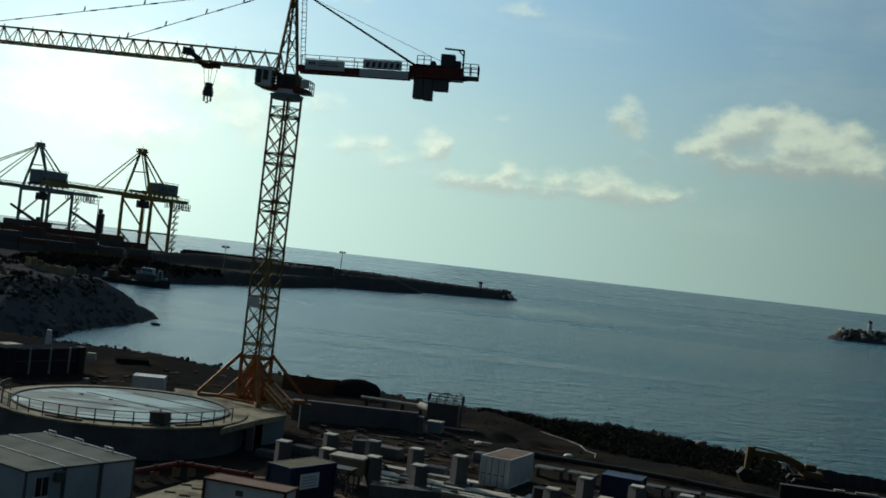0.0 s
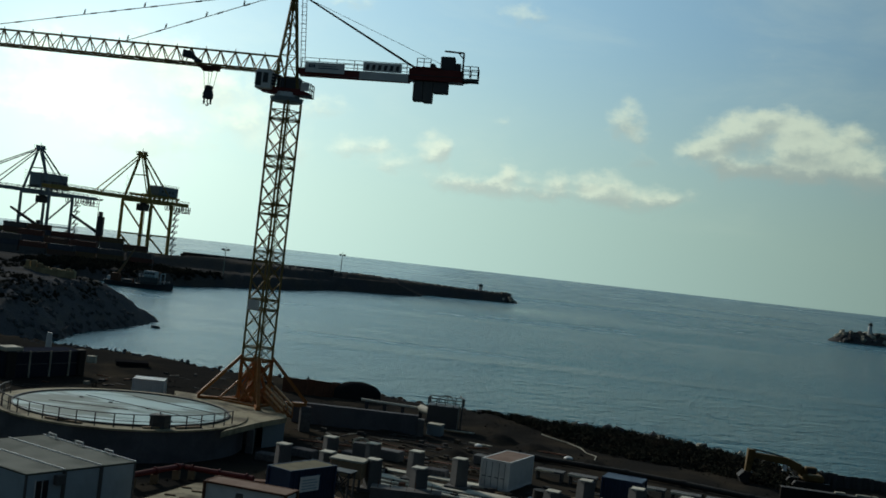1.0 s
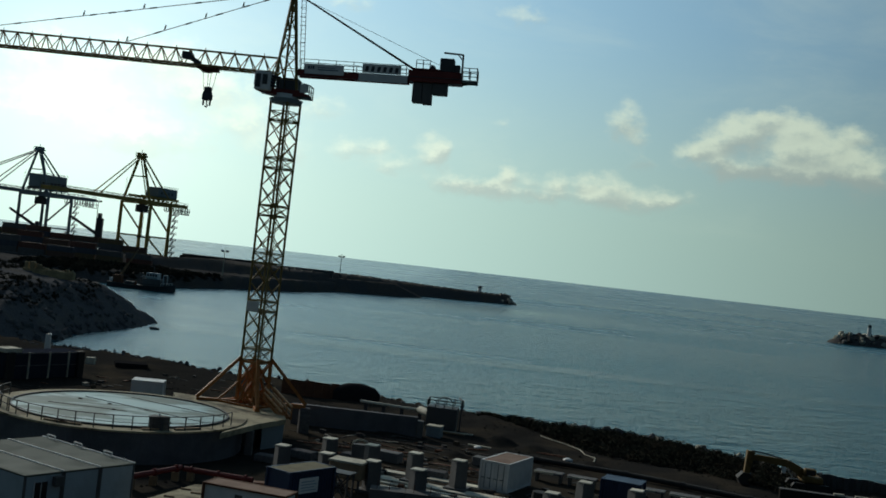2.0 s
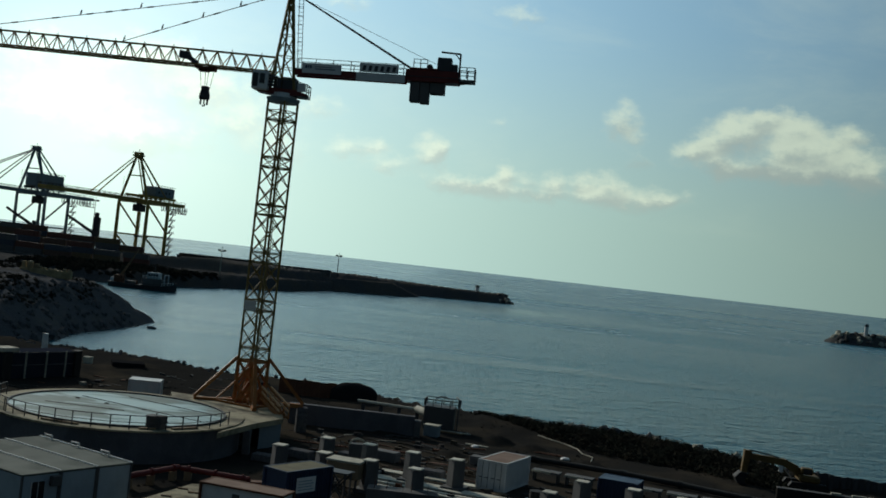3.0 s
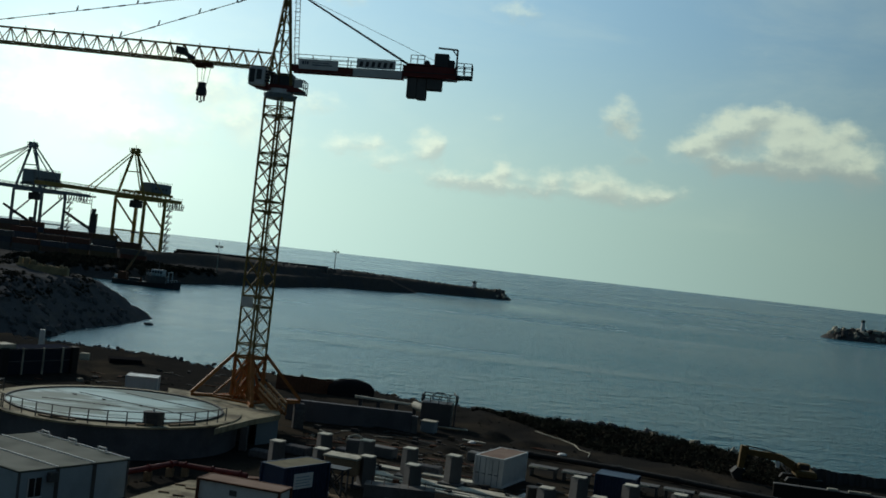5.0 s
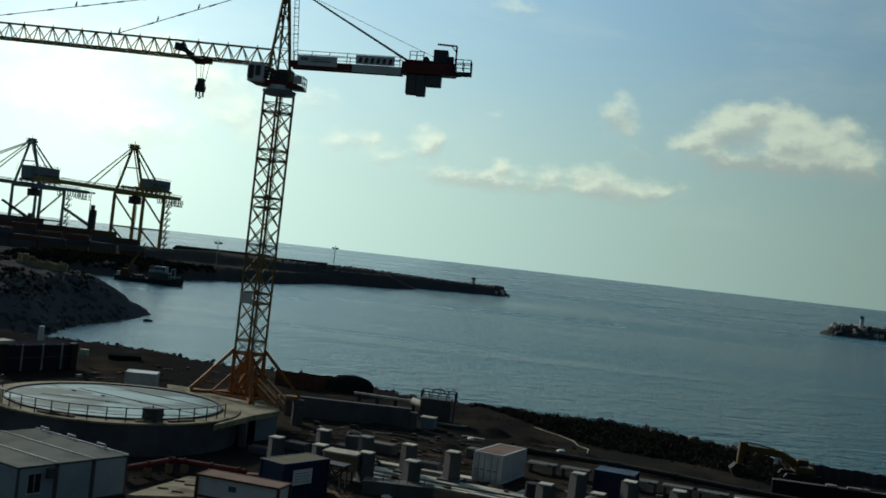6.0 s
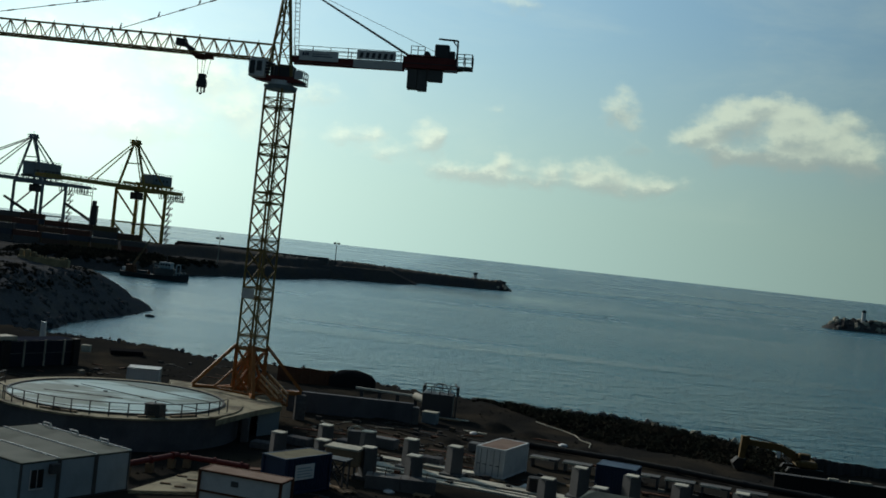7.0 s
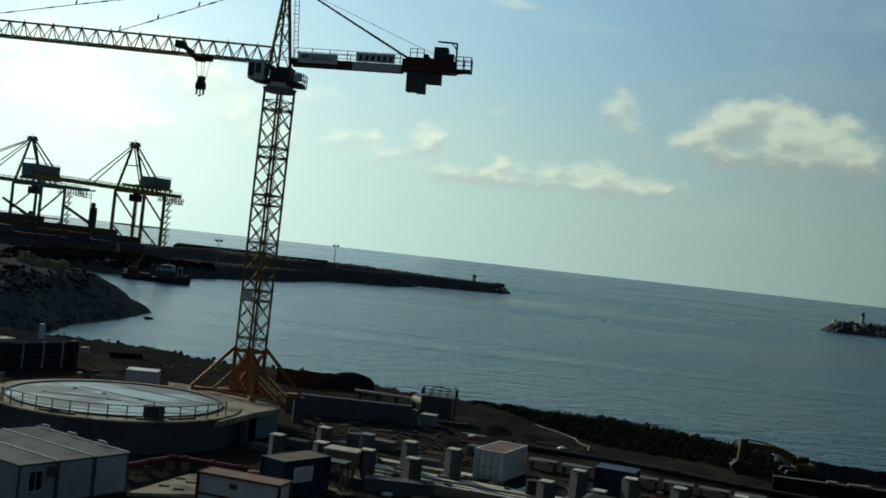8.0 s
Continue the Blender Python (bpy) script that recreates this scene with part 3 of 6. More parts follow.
    rod(bm, (-0.35, -0.35, TOP + 0.15), (-0.35, 0.35, TOP + 0.15), 0.28, 12)
    part("top_platform", bm, DARK_STEEL, c)
    hl = ladder(B(), 0, 0, 0, 7.4, 0.42)
    for j in range(9):
        z = 0.4 + j * 0.85
        chain(hl, [(-0.21, 0, z), (-0.25, -0.35, z), (0, -0.55, z), (0.25, -0.35, z), (0.21, 0, z)], 0.018)
    part("caged_ladder", hl, WHITE, c, "pale caged ladder", at=pose(1.3, -0.3, JB + 0.1, 0, -4.6, 0))
    # jib: a three-chord truss in sections
    x0, n_pan, pan = -1.15, 27, 1.45
    jib = part("jib", rod(B(), (x0, 0, JT), (x0 - n_pan * pan, 0, JT), 0.085), CRANE_YELLOW, c, "triangular lattice jib")
    for y in (-0.65, 0.65):
        part("bottom_chord", rod(B(), (x0, y, JB), (x0 - (n_pan + 0.5) * pan, y, JB), 0.085), CRANE_YELLOW, jib)
    lac = []
    for y in (-0.65, 0.65):
        lac.append(mesh_of("diagonal", rod(B(), (0, 0, JT), (-pan / 2, y, JB), 0.042), CRANE_YELLOW))
        lac.append(mesh_of("diagonal", rod(B(), (-pan / 2, y, JB), (-pan, 0, JT), 0.042), CRANE_YELLOW))
    lac.append(mesh_of("crosspiece", rod(B(), (-pan / 2, -0.65, JB), (-pan / 2, 0.65, JB), 0.035), CRANE_YELLOW))
    lac.append(mesh_of("crosspiece", rod(B(), (-pan / 2, -0.65, JB), (-pan * 1.5, 0.65, JB), 0.03), CRANE_YELLOW))
    for j in range(n_pan):
        for i, me in enumerate(lac):
            part("diagonal" if i < 4 else "crosspiece", me, None, jib, at=pose(x0 - j * pan, 0, 0))
    bm = B()
    rod(bm, (x0, 0, JT), (x0, -0.65, JB), 0.06)
    rod(bm, (x0, 0, JT), (x0, 0.65, JB), 0.06)
    rod(bm, (x0, 0, JT), (-0.6, 0, JB + 0.2), 0.06)
    part("jib_root", bm, CRANE_YELLOW, c)
    for j in range(1, 22, 2):
        xt = x0 - j * pan
        part("top_pin", rod(B(), (xt, 0, JT), (xt, 0, JT + 0.32), 0.05, 6, 0.03), DARK_STEEL, jib)
    # ties and ropes
    apex = Vector((-0.35, 0, 39.95))
    for end, knots in (((-16.5, 0, JT + 0.05), (0.16, 0.28, 0.44, 0.62, 0.8)), ((-31.4, 0, JT + 0.05), (0.3, 0.44, 0.52, 0.57, 0.63, 0.74, 0.87))):
        end = Vector(end)
        tie = part("tie_bar", rod(B(), apex, end, 0.04, 6), DARK_STEEL, c, "thin jointed steel tie bar")
        for f in knots:
            a = apex.lerp(end, f)
            d = (end - apex).normalized()
            part("coupling", rod(B(), a - d * 0.33, a + d * 0.33, 0.075, 6), DARK_STEEL, tie)
    part("counter_tie", rod(B(), apex, (11.9, -0.35, 33.7), 0.075, 6), DARK_STEEL, c)
    part("counter_tie", rod(B(), apex, (11.9, 0.35, 33.7), 0.075, 6), DARK_STEEL, c)
    part("hoist_rope", rod(B(), (0.1, 0, 39.6), (14.6, 0, 34.2), 0.022, 5), DARK_STEEL, c)
    part("trolley_rope", rod(B(), (-1.3, -0.2, JB - 0.28), (-32, -0.2, JB - 0.2), 0.014, 4), DARK_STEEL, c)
    # counter-jib
    bm = B()
    box(bm, (0.9, -0.75, 32.2), (11.6, -0.5, 32.75))
    box(bm, (0.9, 0.5, 32.2), (11.6, 0.75, 32.75))
    for j in range(9):
        box(bm, (1.2 + j * 1.25, -0.5, 32.3), (1.3 + j * 1.25, 0.5, 32.55))
    cj = part("counter_jib", bm, CRANE_RED, c, "dark red counter-jib girders")
    deck = B()
    box(deck, (0.9, -0.9, 32.76), (16.6, 0.9, 32.82))
    part("walkway", deck, DARK_STEEL, cj)
    bm = box(B(), (11.6, -0.85, 32.35), (16.7, 0.85, 33.45), None, 0.05)
    box(bm, (11.9, -0.95, 33.45), (14.6, 0.95, 33.6))
    part("rear_frame", bm, CRANE_RED, cj, "dark red rear frame")
    bm = B()
    rail(bm, [(1.3, -0.92, 32.82), (11.4, -0.92, 32.82)], 0.95, 1.7, 0.028)
    rail(bm, [(1.3, 0.92, 32.82), (11.4, 0.92, 32.82)], 0.95, 1.7, 0.028)
    part("handrail", bm, DARK_STEEL, cj)
    part("rear_handrail", rail(B(), [(12.3, -0.92, 33.6), (13.6, -0.92, 33.6)], 0.8, 0.65, 0.03), DARK_STEEL, cj)
    bm = rail(B(), [(16.6, -0.92, 32.85), (18.1, -0.92, 32.85), (18.1, 0.92, 32.85), (16.6, 0.92, 32.85)], 1.05, 0.7, 0.035)
    box(bm, (16.6, -0.95, 32.6), (18.15, 0.95, 32.75))
    rod(bm, (16.3, 0.4, 32.45), (18.0, 0.0, 32.65), 0.09)
    part("end_platform", bm, DARK_STEEL, cj)
    # boards on the rail: one with grey bars, one bare white panel, one with a blank mark
    board = part("board", box(B(), (1.7, -1.0, 32.4), (5.45, -0.955, 33.35)), WHITE, cj, "grey-white board with dark bars of lettering")
    for a, b, z0, z1 in ((2.0, 2.18, 32.85, 33.15), (2.25, 2.38, 32.85, 33.15), (2.45, 2.6, 32.85, 33.15), (2.95, 4.9, 32.78, 32.86), (2.95, 4.6, 33.0, 33.05)):
        part("mark_bar", box(B(), (a, -1.012, z0), (b, -1.004, z1)), BLUE, board)
    part("board", box(B(), (6.9, -0.98, 32.05), (11.55, -0.93, 32.78)), WHITE, cj, "white board along the counter-jib")
    plate = part("name_plate", box(B(), (7.2, -1.0, 32.84), (10.9, -0.96, 33.7)), WHITE, cj, "white plate with a row of black blocks")
    for j in range(6):
        a = 7.45 + j * 0.57
        lean = Matrix(((1, 0, 0.18, a), (0, 1, 0, 0), (0, 0, 1, 32.98), (0, 0, 0, 1)))
        bm = box(B(), (0, -1.014, 0), (0.3, -1.003, 0.5), lean)
        part("mark_block", bm, DARK_STEEL, plate)
    # winch, ballast, davit
    bm = box(B(), (14.5, -0.7, 33.45), (15.85, 0.7, 34.75), None, 0.06)
    box(bm, (15.75, -0.5, 33.45), (16.4, 0.5, 34.2), None, 0.04)
    part("winch_housing", bm, DARK_STEEL, cj, "dark winch housing")
    part("winch_drum", rod(B(), (13.8, -0.6, 33.75), (13.8, 0.6, 33.75), 0.3, 14), DARK_STEEL, cj)
    for a, b, z0 in ((12.05, 12.98, 30.45), (13.02, 13.9, 30.35), (13.94, 15.35, 31.3)):
        part("counterweight", box(B(), (a, -0.6, z0), (b, 0.6, 32.33), None, 0.04), CONCRETE_DARK, cj, "dark grey concrete counterweight slab")
    bm = chain(B(), [(16.6, 0, 33.4), (16.6, 0, 35.3), (14.75, 0, 35.38)], 0.09, 6)
    rod(bm, (16.6, 0, 34.7), (16.1, 0, 35.3), 0.05)
    part("davit", bm, DARK_STEEL, cj)
    # trolley and hook block
    tr = B()
    box(tr, (-8.8, -0.7, JB - 0.32), (-7.0, 0.7, JB - 0.12))
    for x in (-8.6, -7.2):
        for y in (-0.65, 0.65):
            rod(tr, (x, y - 0.08, JB - 0.05), (x, y + 0.08, JB - 0.05), 0.17, 10)
    box(tr, (-7.5, -0.6, JB - 0.5), (-6.8, 0.1, JB + 0.05))
    box(tr, (-8.5, -0.4, JB - 0.55), (-7.6, 0.4, JB - 0.3))
    trolley = part("trolley", tr, RUST, c, "rust-brown trolley under the jib")
    bm = rod(B(), (-8.6, -0.5, JB + 0.1), (-9.8, -0.5, JB + 0.75), 0.22)
    rod(bm, (-9.5, -0.5, JB + 0.75), (-10.4, -0.5, JB + 0.85), 0.34)
    part("maintenance_basket", bm, DARK_STEEL, trolley)
    for x, y in ((-8.35, -0.2), (-7.95, 0.2), (-7.5, -0.2), (-7.1, 0.2)):
        part("fall_rope", rod(B(), (x, y, JB - 0.4), (-7.75 + (x + 7.75) * 0.55, y, JB - 2.3), 0.018, 4), DARK_STEEL, trolley)
    hk = rod(B(), (-7.72, -0.2, JB - 2.6), (-7.72, 0.2, JB - 2.6), 0.42, 14)
    box(hk, (-8.05, -0.24, JB - 2.4), (-7.39, 0.24, JB - 1.95), None, 0.05)
    box(hk, (-8.2, -0.28, JB - 3.25), (-7.24, 0.28, JB - 2.6), None, 0.1)
    for x in (-8.05, -7.4):
        rod(hk, (x, 0, JB - 3.25), (x, 0, JB - 3.75), 0.07)
    chain(hk, [(-7.72, 0, JB - 3.2), (-7.72, 0, JB - 3.6), (-7.6, 0, JB - 3.75), (-7.72, 0, JB - 3.9), (-7.86, 0, JB - 3.8)], 0.07, 6)
    part("hook_block", hk, DARK_STEEL, trolley, "black hook block")
    # all above the collar is slewed a little towards the window
    for ob in c.children:
        if ob not in fixed and ob.name.split(".")[0] not in ("collar", "slewing_ring"):
            tilt = pose(0, 0, 0)
            if ob == cj:
                tilt = pose(1.0, 0, 32.2 - 0.32, 0, -1.9, 0) @ pose(-1.0, 0, -32.2)
            ob.matrix_basis = pose(0, 0, 0, 0, 0, -4) @ tilt @ ob.matrix_basis
    return c


# ---- the building site ----
GRID = -20.0   # turn of the site's lines


def drum_outline(r, k=72):
    return [(r * math.cos(2 * math.pi * i / k), r * math.sin(2 * math.pi * i / k)) for i in range(k)]


def water_tank():
    """The round concrete basin with its pale floor, kerb and rail."""
    t = thing("round_tank", pose(-26.0, 92.8, GROUND), "round concrete tank with wet pale top and handrail", "tank")
    # the wall's shade is in its colour, darker than the rim
    part("wall", prism(B(), drum_outline(10.25), 0, 2.42), TANK_WALL, t, "stained concrete drum wall coloured dark as in shade")
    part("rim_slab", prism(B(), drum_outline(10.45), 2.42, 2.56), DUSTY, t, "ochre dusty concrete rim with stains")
    part("floor_slab", prism(B(), drum_outline(8.75), 2.56, 2.60), WET, t, "wet pale screed")
    bm = B()
    pts = drum_outline(8.85, 96)
    for (x0, y0), (x1, y1) in zip(pts, pts[1:] + pts[:1]):
        rod(bm, (x0, y0, 2.64), (x1, y1, 2.64), 0.07)
    part("kerb_ring", bm, DARK_STEEL, t, "dark ring around the screed")
    # joints across the screed
    for x0, y0, x1, y1 in ((-4.5, 4.2, 7.8, -2.6), (-6.0, -0.8, 0.8, -1.2), (-1.0, 6.5, 8.0, 1.6)):
        part("joint", rod(B(), (x0, y0, 2.602), (x1, y1, 2.602), 0.035), DARK_STEEL, t)
    for x, y in ((-1.5, 1.5), (-0.3, -1.2), (-4.4, 2.6), (2.0, 0.4), (3.6, -2.2), (5.2, -4.6)):
        part("drain", box(B(), (x - 0.16, y - 0.1, 2.59), (x + 0.16, y + 0.1, 2.68)), DARK_STEEL, t)
    # handrail along the landward rim
    rail_part = part("handrail", chain(B(), [(9.9 * math.cos(radians(a)), 9.9 * math.sin(radians(a)), 3.62) for a in range(176, 352, 4)], 0.03, 4), DARK_STEEL, t, "thin dark handrail")
    part("mid_rail", chain(B(), [(9.9 * math.cos(radians(a)), 9.9 * math.sin(radians(a)), 3.1) for a in range(176, 352, 4)], 0.02, 4), DARK_STEEL, rail_part)
    post = mesh_of("post", rod(B(), (0, 0, 2.5), (0, 0, 3.62), 0.035), DARK_STEEL)
    angles = [176 + 8.2 * i for i in range(22)] + [186.5, 196, 205.8, 216, 227]
    for a in angles:
        part("post", post, None, rail_part, at=pose(9.9 * math.cos(radians(a)), 9.9 * math.sin(radians(a)), 0))
    # rusty stain strips and offcuts on the rim
    for a, ln in ((256, 1.9), (262, 2.2), (300, 1.6), (318, 2.4)):
        part("timber_offcut", box(B(), (-ln / 2, -0.12, 0), (ln / 2, 0.12, 0.14), pose(9.6 * math.cos(radians(a)), 9.6 * math.sin(radians(a)), 2.56, 0, 0, a + 90)), WOOD, t)
    return t


def apron():
    """The raised slab between tank and crane, with the block below it."""
    a = thing("raised_slab", pose(0, 0, GROUND), "raised concrete slab under the crane foot", "slab")
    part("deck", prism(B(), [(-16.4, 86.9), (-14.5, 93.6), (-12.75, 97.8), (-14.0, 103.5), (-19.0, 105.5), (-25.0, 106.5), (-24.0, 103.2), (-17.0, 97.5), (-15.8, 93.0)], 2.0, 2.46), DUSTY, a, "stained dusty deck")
    # dark concrete helps give the recess under the deck its shade
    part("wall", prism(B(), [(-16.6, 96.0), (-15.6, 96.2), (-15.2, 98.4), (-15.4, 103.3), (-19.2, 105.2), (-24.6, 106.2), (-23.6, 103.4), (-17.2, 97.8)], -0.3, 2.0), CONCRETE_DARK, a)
    for x, y in ((-14.9, 92.4),):
        part("pier", box(B(), (x - 0.3, y - 0.3, -0.1), (x + 0.3, y + 0.3, 2.0)), CONCRETE_DARK, a)
    part("block", prism(B(), [(-14.35, 95.2), (-12.85, 97.7), (-14.1, 103.2), (-15.1, 103.2)], -0.2, 1.98), STS_BLUE, a, "blue-grey block under the deck corner")
    return a


def crane_stair():
    s = thing("access_stair", pose(-14.5, 100.2, 7.3), "rusty orange steel stair with double handrail", "stair")
    p, q = Vector((-1.1, 2.0, 1.15)), Vector((1.15, -0.7, -0.1))
    side = Vector((0.75, 0.5, 0))
    for o in (Vector((0, 0, 0)), side):
        st = part("stringer", rod(B(), p + o, q + o, 0.1), CRANE_ORANGE, s)
        for h in (0.55, 1.05):
            part("handrail", rod(B(), p + o + Vector((0, 0, h)), q + o + Vector((0, 0, h)), 0.065), PALE_RAIL, st)
        for i in range(5):
            a = (p + o).lerp(q + o, i / 4)
            part("post", rod(B(), a, a + Vector((0, 0, 1.05)), 0.04), CRANE_ORANGE, st)
    for i in range(8):
        a = p.lerp(q, (i + 0.5) / 8)
        part("tread", rod(B(), a, a + side, 0.09), CRANE_ORANGE, s)
    return s


def shipping_container(at, size, wall, roof, label, door_end=True, frame_mat=None, corrugated=True):
    """A steel box: corrugated walls, corner posts, rails, doors with locking bars on the -x end."""
    L, W, H = size
    c = thing("container", at, label, "container", "steel containers on site")
    part("body", box(B(), (-L / 2 + 0.06, -W / 2 + 0.06, 0.12), (L / 2 - 0.06, W / 2 - 0.06, H - 0.06)), wall, c)
    part("roof", box(B(), (-L / 2 + 0.02, -W / 2 + 0.02, H - 0.06), (L / 2 - 0.02, W / 2 - 0.02, H), None, 0.02), roof, c)
    fm = frame_mat or wall
    for x in (-1, 1):
        for y in (-1, 1):
            part("corner_post", box(B(), (x * L / 2 - 0.08, y * W / 2 - 0.08, 0), (x * L / 2 + 0.08, y * W / 2 + 0.08, H + 0.01), None, 0.01), fm, c)
    for y in (-1, 1):
        for z in (0.06, H - 0.1):
            part("side_rail", box(B(), (-L / 2, y * W / 2 - 0.06, z), (L / 2, y * W / 2 + 0.06, z + 0.12)), fm, c)
    for x in (-1, 1):
        for z in (0.06, H - 0.1):
            part("end_rail", box(B(), (x * L / 2 - 0.06, -W / 2, z), (x * L / 2 + 0.06, W / 2, z + 0.12)), fm, c)
    if not corrugated:
        for y in (-1, 1):
            part("mid_rail", box(B(), (-L / 2, y * (W / 2 - 0.02) - 0.04, H * 0.42), (L / 2, y * (W / 2 - 0.02) + 0.04, H * 0.42 + 0.12)), fm, c)
        part("label_plate", box(B(), (-0.6, -W / 2 + 0.02, H * 0.68), (-0.1, -W / 2 + 0.055, H * 0.82)), CONCRETE_DARK, c, "small grey plate")
    for y in (-1, 1) if corrugated else ():
        bm = B()
        k = int(L / 0.28)
        for i in range(k):
            x = -L / 2 + 0.15 + i * (L - 0.3) / k
            box(bm, (x, y * (W / 2 - 0.03) - 0.025, 0.2), (x + 0.14, y * (W / 2 - 0.03) + 0.025, H - 0.12))
        part("corrugation", bm, wall, c)
    if door_end:
        for y0, y1 in ((-W / 2 + 0.1, -0.015), (0.015, W / 2 - 0.1)):
            d = part("door", box(B(), (-L / 2 - 0.02, y0, 0.2), (-L / 2 + 0.05, y1, H - 0.14), None, 0.015), wall, c)
            for f in (0.25, 0.72):
                y = y0 + (y1 - y0) * f
                part("locking_bar", rod(B(), (-L / 2 - 0.05, y, 0.2), (-L / 2 - 0.05, y, H - 0.14), 0.022, 6), DARK_STEEL, d)
                part("handle", box(B(), (-L / 2 - 0.08, y - 0.02, 1.0), (-L / 2 - 0.05, y + 0.3, 1.06)), DARK_STEEL, d)
    return c


def site_cabins():
    """Flat-roofed modular cabins side by side."""
    u, v = Vector((0.555, 0.832, 0)), Vector((-0.832, 0.555, 0))
    corner = Vector((-18.75, 71.6, GROUND))
    W, L, H = 2.76, 9.7, 2.62
    for i in range(3):
        o = corner - u * (W * (i + 1))
        m = Matrix(((v.x, u.x, 0, o.x), (v.y, u.y, 0, o.y), (0, 0, 1, o.z), (0, 0, 0, 1)))
        c = thing("site_cabin", m, "pale grey modular cabin with flat grey sheet roof" if i < 2 else "pale grey modular cabin with an end window", "cabin", "modular cabins in a row")
        part("wall", box(B(), (0.05, 0.03, 0.12), (L, W - 0.03, H - 0.12)), CABIN, c)
        part("roof", box(B(), (0, 0, H - 0.12), (L + 0.05, W - 0.02, H), None, 0.03), GREY_ROOF, c)
        part("roof_seam", box(B(), (0.0, W - 0.1, H), (L, W - 0.02, H + 0.07)), WHITE, c, "pale raised roof seam")
        part("base_frame", box(B(), (0, 0, 0), (L, W - 0.02, 0.12)), DARK_STEEL, c)
        for y in (0.02, W - 0.14):
            part("corner_post", box(B(), (0.0, y, 0.12), (0.12, y + 0.12, H - 0.12)), CONCRETE_DARK, c)
        if i == 2:
            w = part("window", box(B(), (0.0, 0.75, 1.0), (0.05, 1.65, 2.1)), GLASS_DARK, c)
            part("frame", box(B(), (-0.015, 0.7, 0.95), (0.045, 0.75, 2.15)), WHITE, w)
            part("mullion", box(B(), (-0.015, 1.18, 1.0), (0.045, 1.22, 2.1)), WHITE, w)
            part("sill", box(B(), (-0.05, 0.68, 0.9), (0.04, 1.72, 0.96)), WHITE, w)
            part("air_unit", box(B(), (-0.35, 1.95, 1.8), (0.0, 2.6, 2.4), None, 0.03), CONCRETE_DARK, c, "grey air-conditioning unit")
        if i == 0:
            for x in (2.1, 5.2, 8.1):
                part("vent_pipe", chain(B(), [(x, W - 0.25, H), (x, W - 0.25, H + 0.3), (x + 0.8, W - 0.25, H + 0.3), (x + 0.8, W - 0.25, H + 0.08)], 0.055, 8), WHITE, c, "white bent vent pipe")


PILLARS = ((-11.1, 85.4), (-8.0, 91.0), (-7.55, 84.2), (-4.4, 90.1), (-3.9, 83.2), (-0.8, 88.7), (-0.4, 81.85), (2.75, 87.6), (9.3, 78.7), (12.4, 84.3), (12.9, 77.4), (16.2, 83.3), (19.6, 81.7), (24.0, 81.0))


def pillars():
    first = None
    for i, (x, y) in enumerate(PILLARS):
        m = pose(x, y, GROUND, 0, 0, GRID)
        if first is None:
            first = thing("concrete_pillar", m, "square grey concrete pillar on a footing", "pillar", "pillars of the new building")
            # dark shaft and pale cap put shaded side and sunlit top into the colour
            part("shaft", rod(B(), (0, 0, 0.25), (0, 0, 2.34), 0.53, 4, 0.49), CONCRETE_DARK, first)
            part("cap", box(B(), (-0.5, -0.5, 2.34), (0.5, 0.5, 2.42), None, 0.02), CONCRETE_PALE, first, "thin top coloured pale as in sunlight")
            part("footing", box(B(), (-0.9, -0.9, -0.2), (0.9, 0.9, 0.25), None, 0.03), CONCRETE_DARK, first)
        else:
            copy_thing(first, m)


def ground_beams():
    """Cast strips between the pillars, with dark trenches between."""
    r = random.Random(11)
    lines = (((-7.59, 93.98), (-3.69, 92.24)), ((-3.39, 91.93), (-0.41, 90.9)), ((0.41, 90.7), (5.03, 89.16)),
             ((-3.69, 89.06), (11.9, 83.52)), ((-3.49, 85.77), (-1.54, 85.06)), ((-1.03, 85.57), (9.23, 81.67)),
             ((13.34, 82.9), (24.62, 79.0)), ((-3.69, 87.21), (11.49, 81.98)))
    for i, ((x0, y0), (x1, y1)) in enumerate(lines):
        ln = math.hypot(x1 - x0, y1 - y0)
        m = pose((x0 + x1) / 2, (y0 + y1) / 2, GROUND - 0.1, 0, 0, math.degrees(math.atan2(y1 - y0, x1 - x0)))
        w = (0.5, 0.5, 0.5, 0.72, 0.32, 0.26, 0.45, 0.24)[i]
        b = thing("ground_beam", m, "pale concrete ground beam cast in lengths", "beam", "ground beams of the new building")
        k = max(1, round(ln / 3))
        for j in range(k):
            a, c = -ln / 2 + ln * j / k, -ln / 2 + ln * (j + 1) / k - 0.02
            part("length", box(B(), (a, -w, -0.3), (c, w, 0.22 + r.uniform(-0.03, 0.03)), None, 0.02), CONCRETE_PALE, b)


def long_wall():
    w = thing("retaining_wall", pose(-8.0, 111.4, GROUND), "long plain grey concrete wall standing on soil", "wall")
    for x0, x1, h in ((-6.0, 0.9, 2.05), (0.9, 6.75, 2.05)):
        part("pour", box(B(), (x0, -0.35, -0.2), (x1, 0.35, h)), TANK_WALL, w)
    part("end_pier", box(B(), (6.75, -0.6, -0.2), (7.4, 0.6, 1.7), None, 0.05), CONCRETE_DARK, w)
    return w


